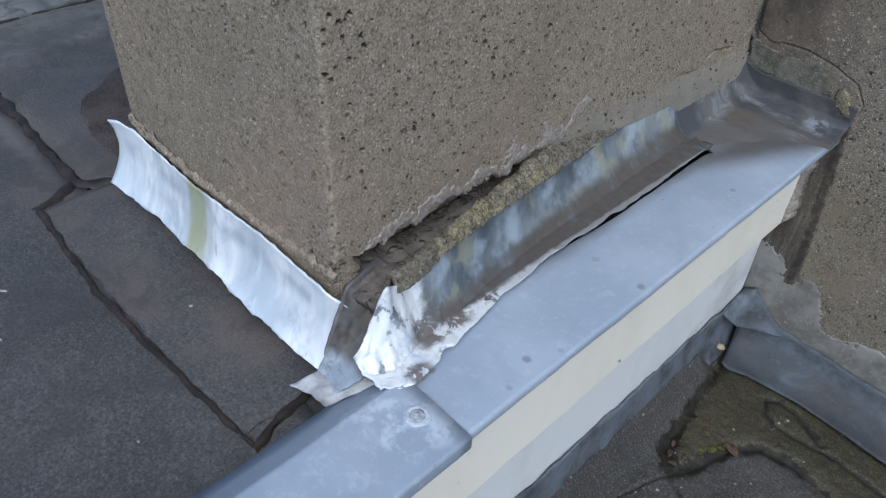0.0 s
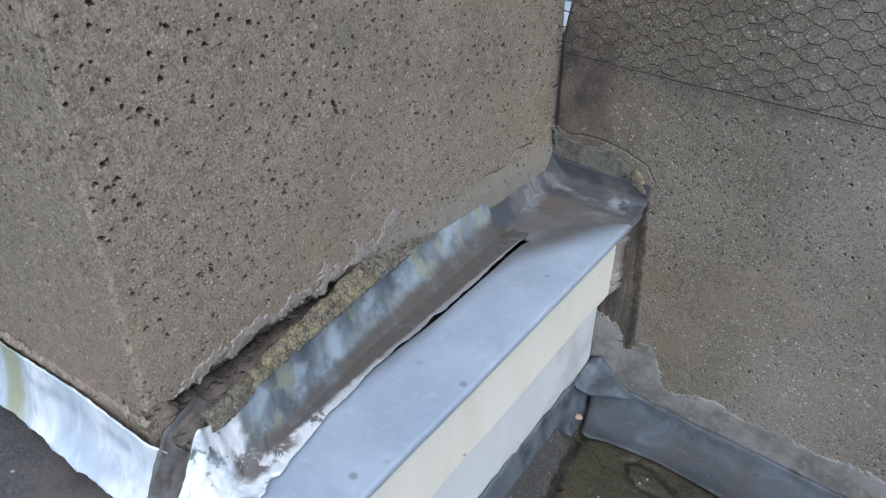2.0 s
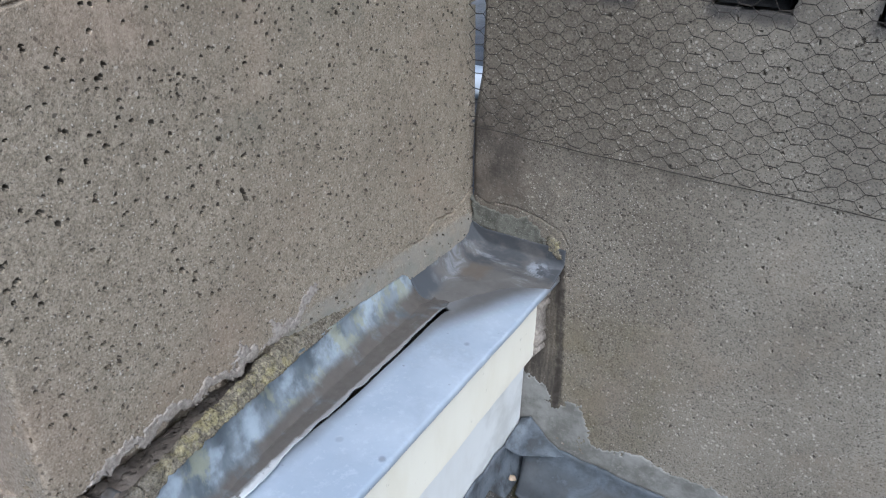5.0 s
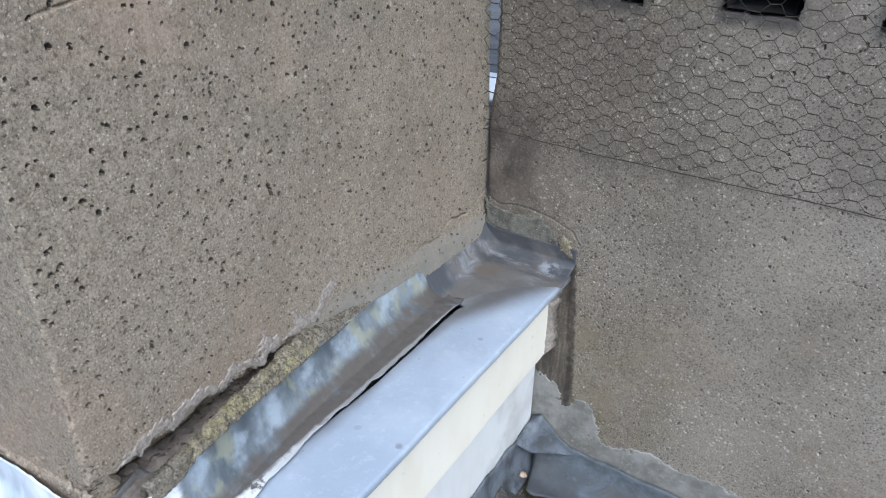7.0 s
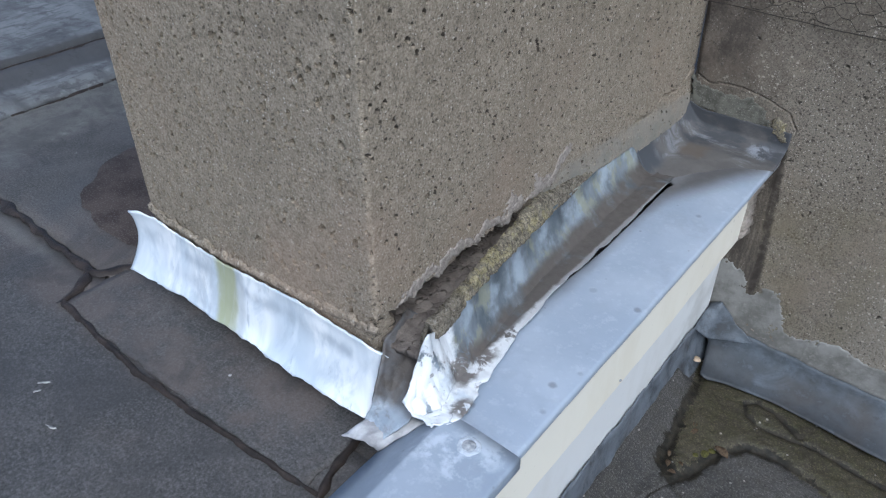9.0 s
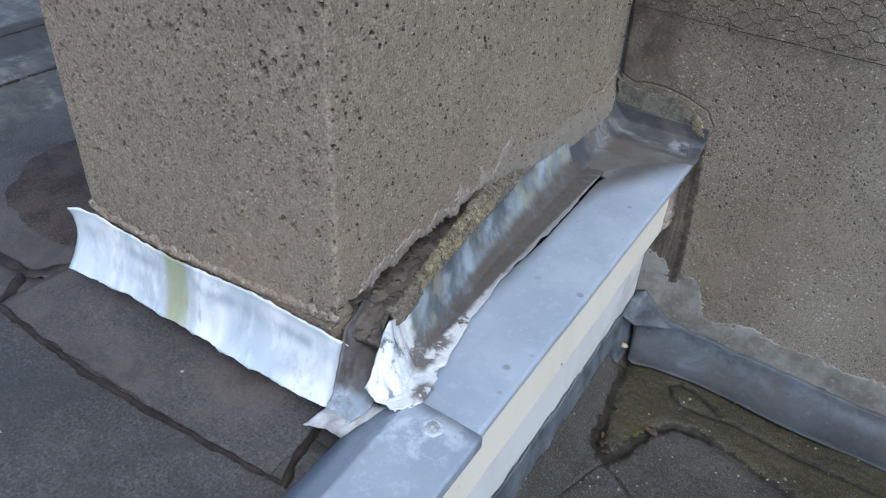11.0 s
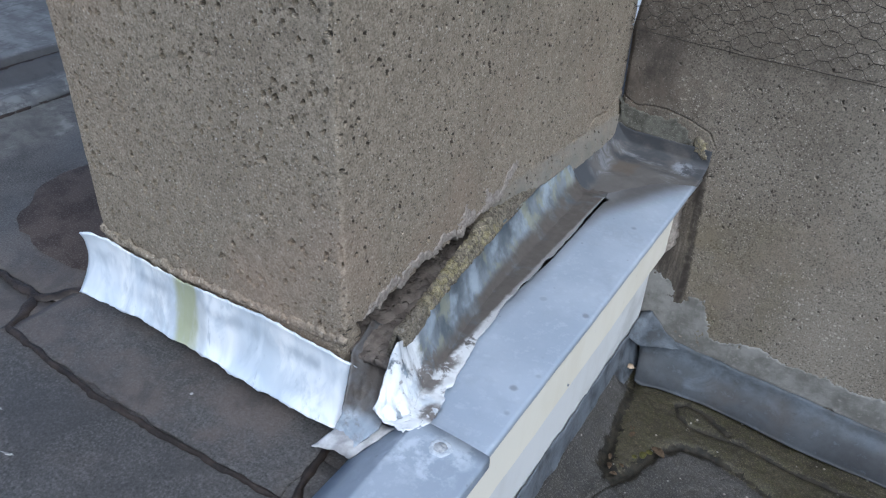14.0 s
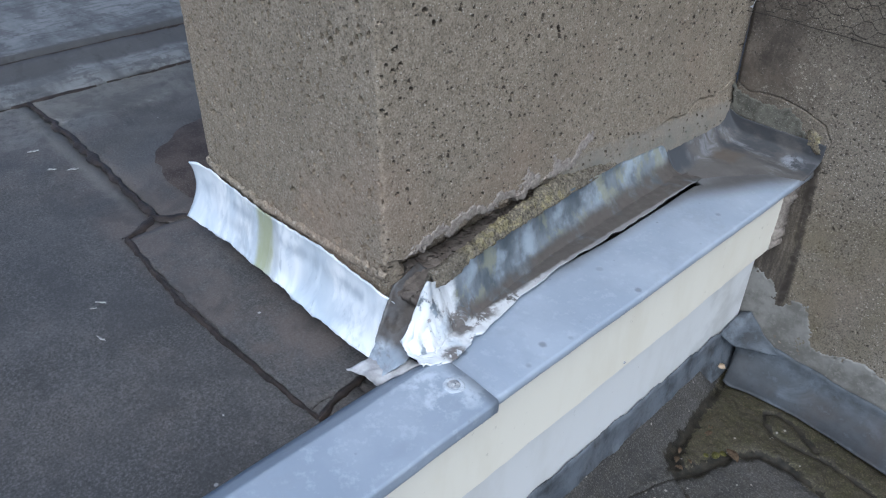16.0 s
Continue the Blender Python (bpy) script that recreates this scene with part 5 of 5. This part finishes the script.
# ---- small things ----
def screw():
    top = thing("roofing_screw", "rusty screw with washer in a ring of old sealant", "screw")
    bm = bmesh.new()
    rings = []
    for r, z in ((0.0145, -0.0014), (0.0132, 0.0001), (0.0105, 0.0005), (0.0084, 0.0001)):
        rings.append([bm.verts.new((0.161 + r * (1 + 0.09 * fbm((math.cos(a) * 2, math.sin(a) * 2, r * 30))) * math.cos(a), -0.025 + r * (1 + 0.09 * fbm((math.cos(a) * 2, math.sin(a) * 2, r * 30))) * math.sin(a), 0.0102 + z)) for a in (2 * math.pi * k / 28 for k in range(28))])
    for a, b in zip(rings, rings[1:]):
        for k in range(28):
            bm.faces.new((a[k], a[(k + 1) % 28], b[(k + 1) % 28], b[k]))
    part("sealant_ring", bm, SEALANT, top)
    bm = bmesh.new()
    bmesh.ops.create_cone(bm, cap_ends=True, segments=24, radius1=0.0088, radius2=0.0075, depth=0.0016, matrix=pose(0.161, -0.025, 0.0104))
    part("washer", bm, STEEL, top)
    bm = bmesh.new()
    bmesh.ops.create_cone(bm, cap_ends=True, segments=12, radius1=0.0032, radius2=0.002, depth=0.002, matrix=pose(0.161, -0.025, 0.0117))
    part("screw_head", bm, STEEL, top)


def scrap():
    g = []
    for i in range(14):
        a = i / 13
        p, q = Vector((-0.002, -0.074, -0.046)).lerp(Vector((0.05, -0.062, -0.05)), a), Vector((0.02, -0.012, -0.03)).lerp(Vector((0.085, -0.012, -0.016)), a)
        row = []
        for j in range(10):
            s = j / 9
            v = p.lerp(q, s)
            row.append((v.x, v.y + 0.004 * fbm((a * 5, s * 4, 1)) * (1 - s), v.z + 0.006 * math.sin(a * 3) * (1 - s) + 0.003 * fbm((a * 4, s * 4, 6))))
        g.append(row)
    tagged(sheet("lead_scrap", g, 0.0018, DUSTY), "dusty grey lead tongue under the capping end", "flashing")


def litter():
    rng = random.Random(8)

    def pebble(name, loc, r, mat, label, cat, flat=0.6):
        bm = bmesh.new()
        bmesh.ops.create_icosphere(bm, subdivisions=2, radius=r)
        s = rng.uniform(0, 50)
        for v in bm.verts:
            v.co *= 1 + 0.4 * fbm(v.co / r * 0.9 + Vector((s, 0, 0)), 2)
            v.co.z *= flat
        ob = part(name, bm, mat)
        ob.matrix_world = pose(*loc, 0, 0, rng.uniform(0, 360))
        return tagged(ob, label, cat)

    def leaf(loc, size, turn, tilt):
        bm = bmesh.new()
        rows = []
        for i in range(9):
            a = i / 8
            w = size * 0.28 * math.sin(math.pi * min(1, a * 0.95 + 0.03)) ** 0.8
            rows.append([bm.verts.new((o * w, size * (a - 0.5), 0.15 * size * abs(o) + 0.1 * size * math.sin(a * 4) + h)) for h in (0.0, 0.0008) for o in (-1, 0, 1)])
        for a, b in zip(rows, rows[1:]):
            for k in (0, 1):
                bm.faces.new((a[k], a[k + 1], b[k + 1], b[k]))
                bm.faces.new((a[k + 3], a[k + 4], b[k + 4], b[k + 3]))
            bm.faces.new((a[0], b[0], b[3], a[3])), bm.faces.new((a[2], b[2], b[5], a[5]))
        ob = part("dry_leaf", bm, LEAF)
        ob.matrix_world = pose(*loc, tilt, 0, turn)
        return tagged(ob, "dry brown curled leaf lying on the wet silt", "leaf", "leaf litter")
    leaf((0.315, 0.65, LOW_Z + 0.004), 0.034, 70, 8)
    for x, y, s, t in ((0.24, 0.56, 0.02, 20), (0.255, 0.545, 0.016, 110), (0.232, 0.585, 0.014, 200), (0.243, 0.69, 0.016, 10), (0.25, 0.67, 0.02, 150), (0.262, 0.575, 0.013, 60)):
        leaf((x, y, LOW_Z + 0.001), s, t, rng.uniform(-12, 12))
    for x, y, r in ((0.288, 0.63, 0.009), (0.298, 0.645, 0.007), (0.275, 0.615, 0.006)):
        pebble("moss_tuft", (x, y, LOW_Z + 0.001), r, MOSS, "tiny yellow-green moss tuft on the asphalt", "moss", 0.5)
    pebble("stone_chip", (0.174, 0.850, -0.520), 0.009, CHIP, "pale beige stone chip on the lead edge", "stone", 0.45)
    for _ in range(26):
        x, y = rng.uniform(0.24, 0.75), rng.uniform(0.45, 0.8)
        pebble("grit", (x, y, LOW_Z + 0.001), rng.uniform(0.0015, 0.0032), PLASTER, "small pale grit grain on the asphalt", "grit")


def beyond():
    bm = bmesh.new()
    box(bm, (-1.25, 1.96, ROOF_Z), (-0.3, 2.21, -0.035), 0.01)
    tagged(part("white_upstand", bm, WHITE), "white painted low upstand on the far roof", "upstand")


def droppings():
    rng = random.Random(12)
    for x, y, w, l, turn in ((-0.421, -0.251, 0.003, 0.014, 40), (-0.413, -0.266, 0.003, 0.010, 60), (-0.334, -0.286, 0.003, 0.016, 20), (-0.916, -0.138, 0.006, 0.022, 50), (-0.889, -0.107, 0.006, 0.018, 70), (-1.026, -0.138, 0.006, 0.02, 80), (-0.072, -0.231, 0.003, 0.004, 0)):
        bm = bmesh.new()
        lo, hi = [], []
        for k in range(18):
            a = 2 * math.pi * k / 18
            q = 1 + 1.1 * fbm((math.cos(a) * 2.2 + x * 90, math.sin(a) * 1.5, y * 90), 3)
            lo.append(bm.verts.new((l / 2 * q * math.cos(a), w / 2 * q * math.sin(a), 0)))
            hi.append(bm.verts.new((l / 2.3 * q * math.cos(a), w / 2.3 * q * math.sin(a), 0.0012)))
        for k in range(18):
            bm.faces.new((lo[k], lo[(k + 1) % 18], hi[(k + 1) % 18], hi[k]))
        bm.faces.new(hi)
        ob = part("bird_dropping", bm, DROPPING)
        ob.matrix_world = pose(x, y, ROOF_Z + 0.0018, 0, 0, turn)
        tagged(ob, "small dried white bird dropping on the felt", "dropping", "droppings on the roof")


screw()
droppings()
scrap()
litter()
beyond()
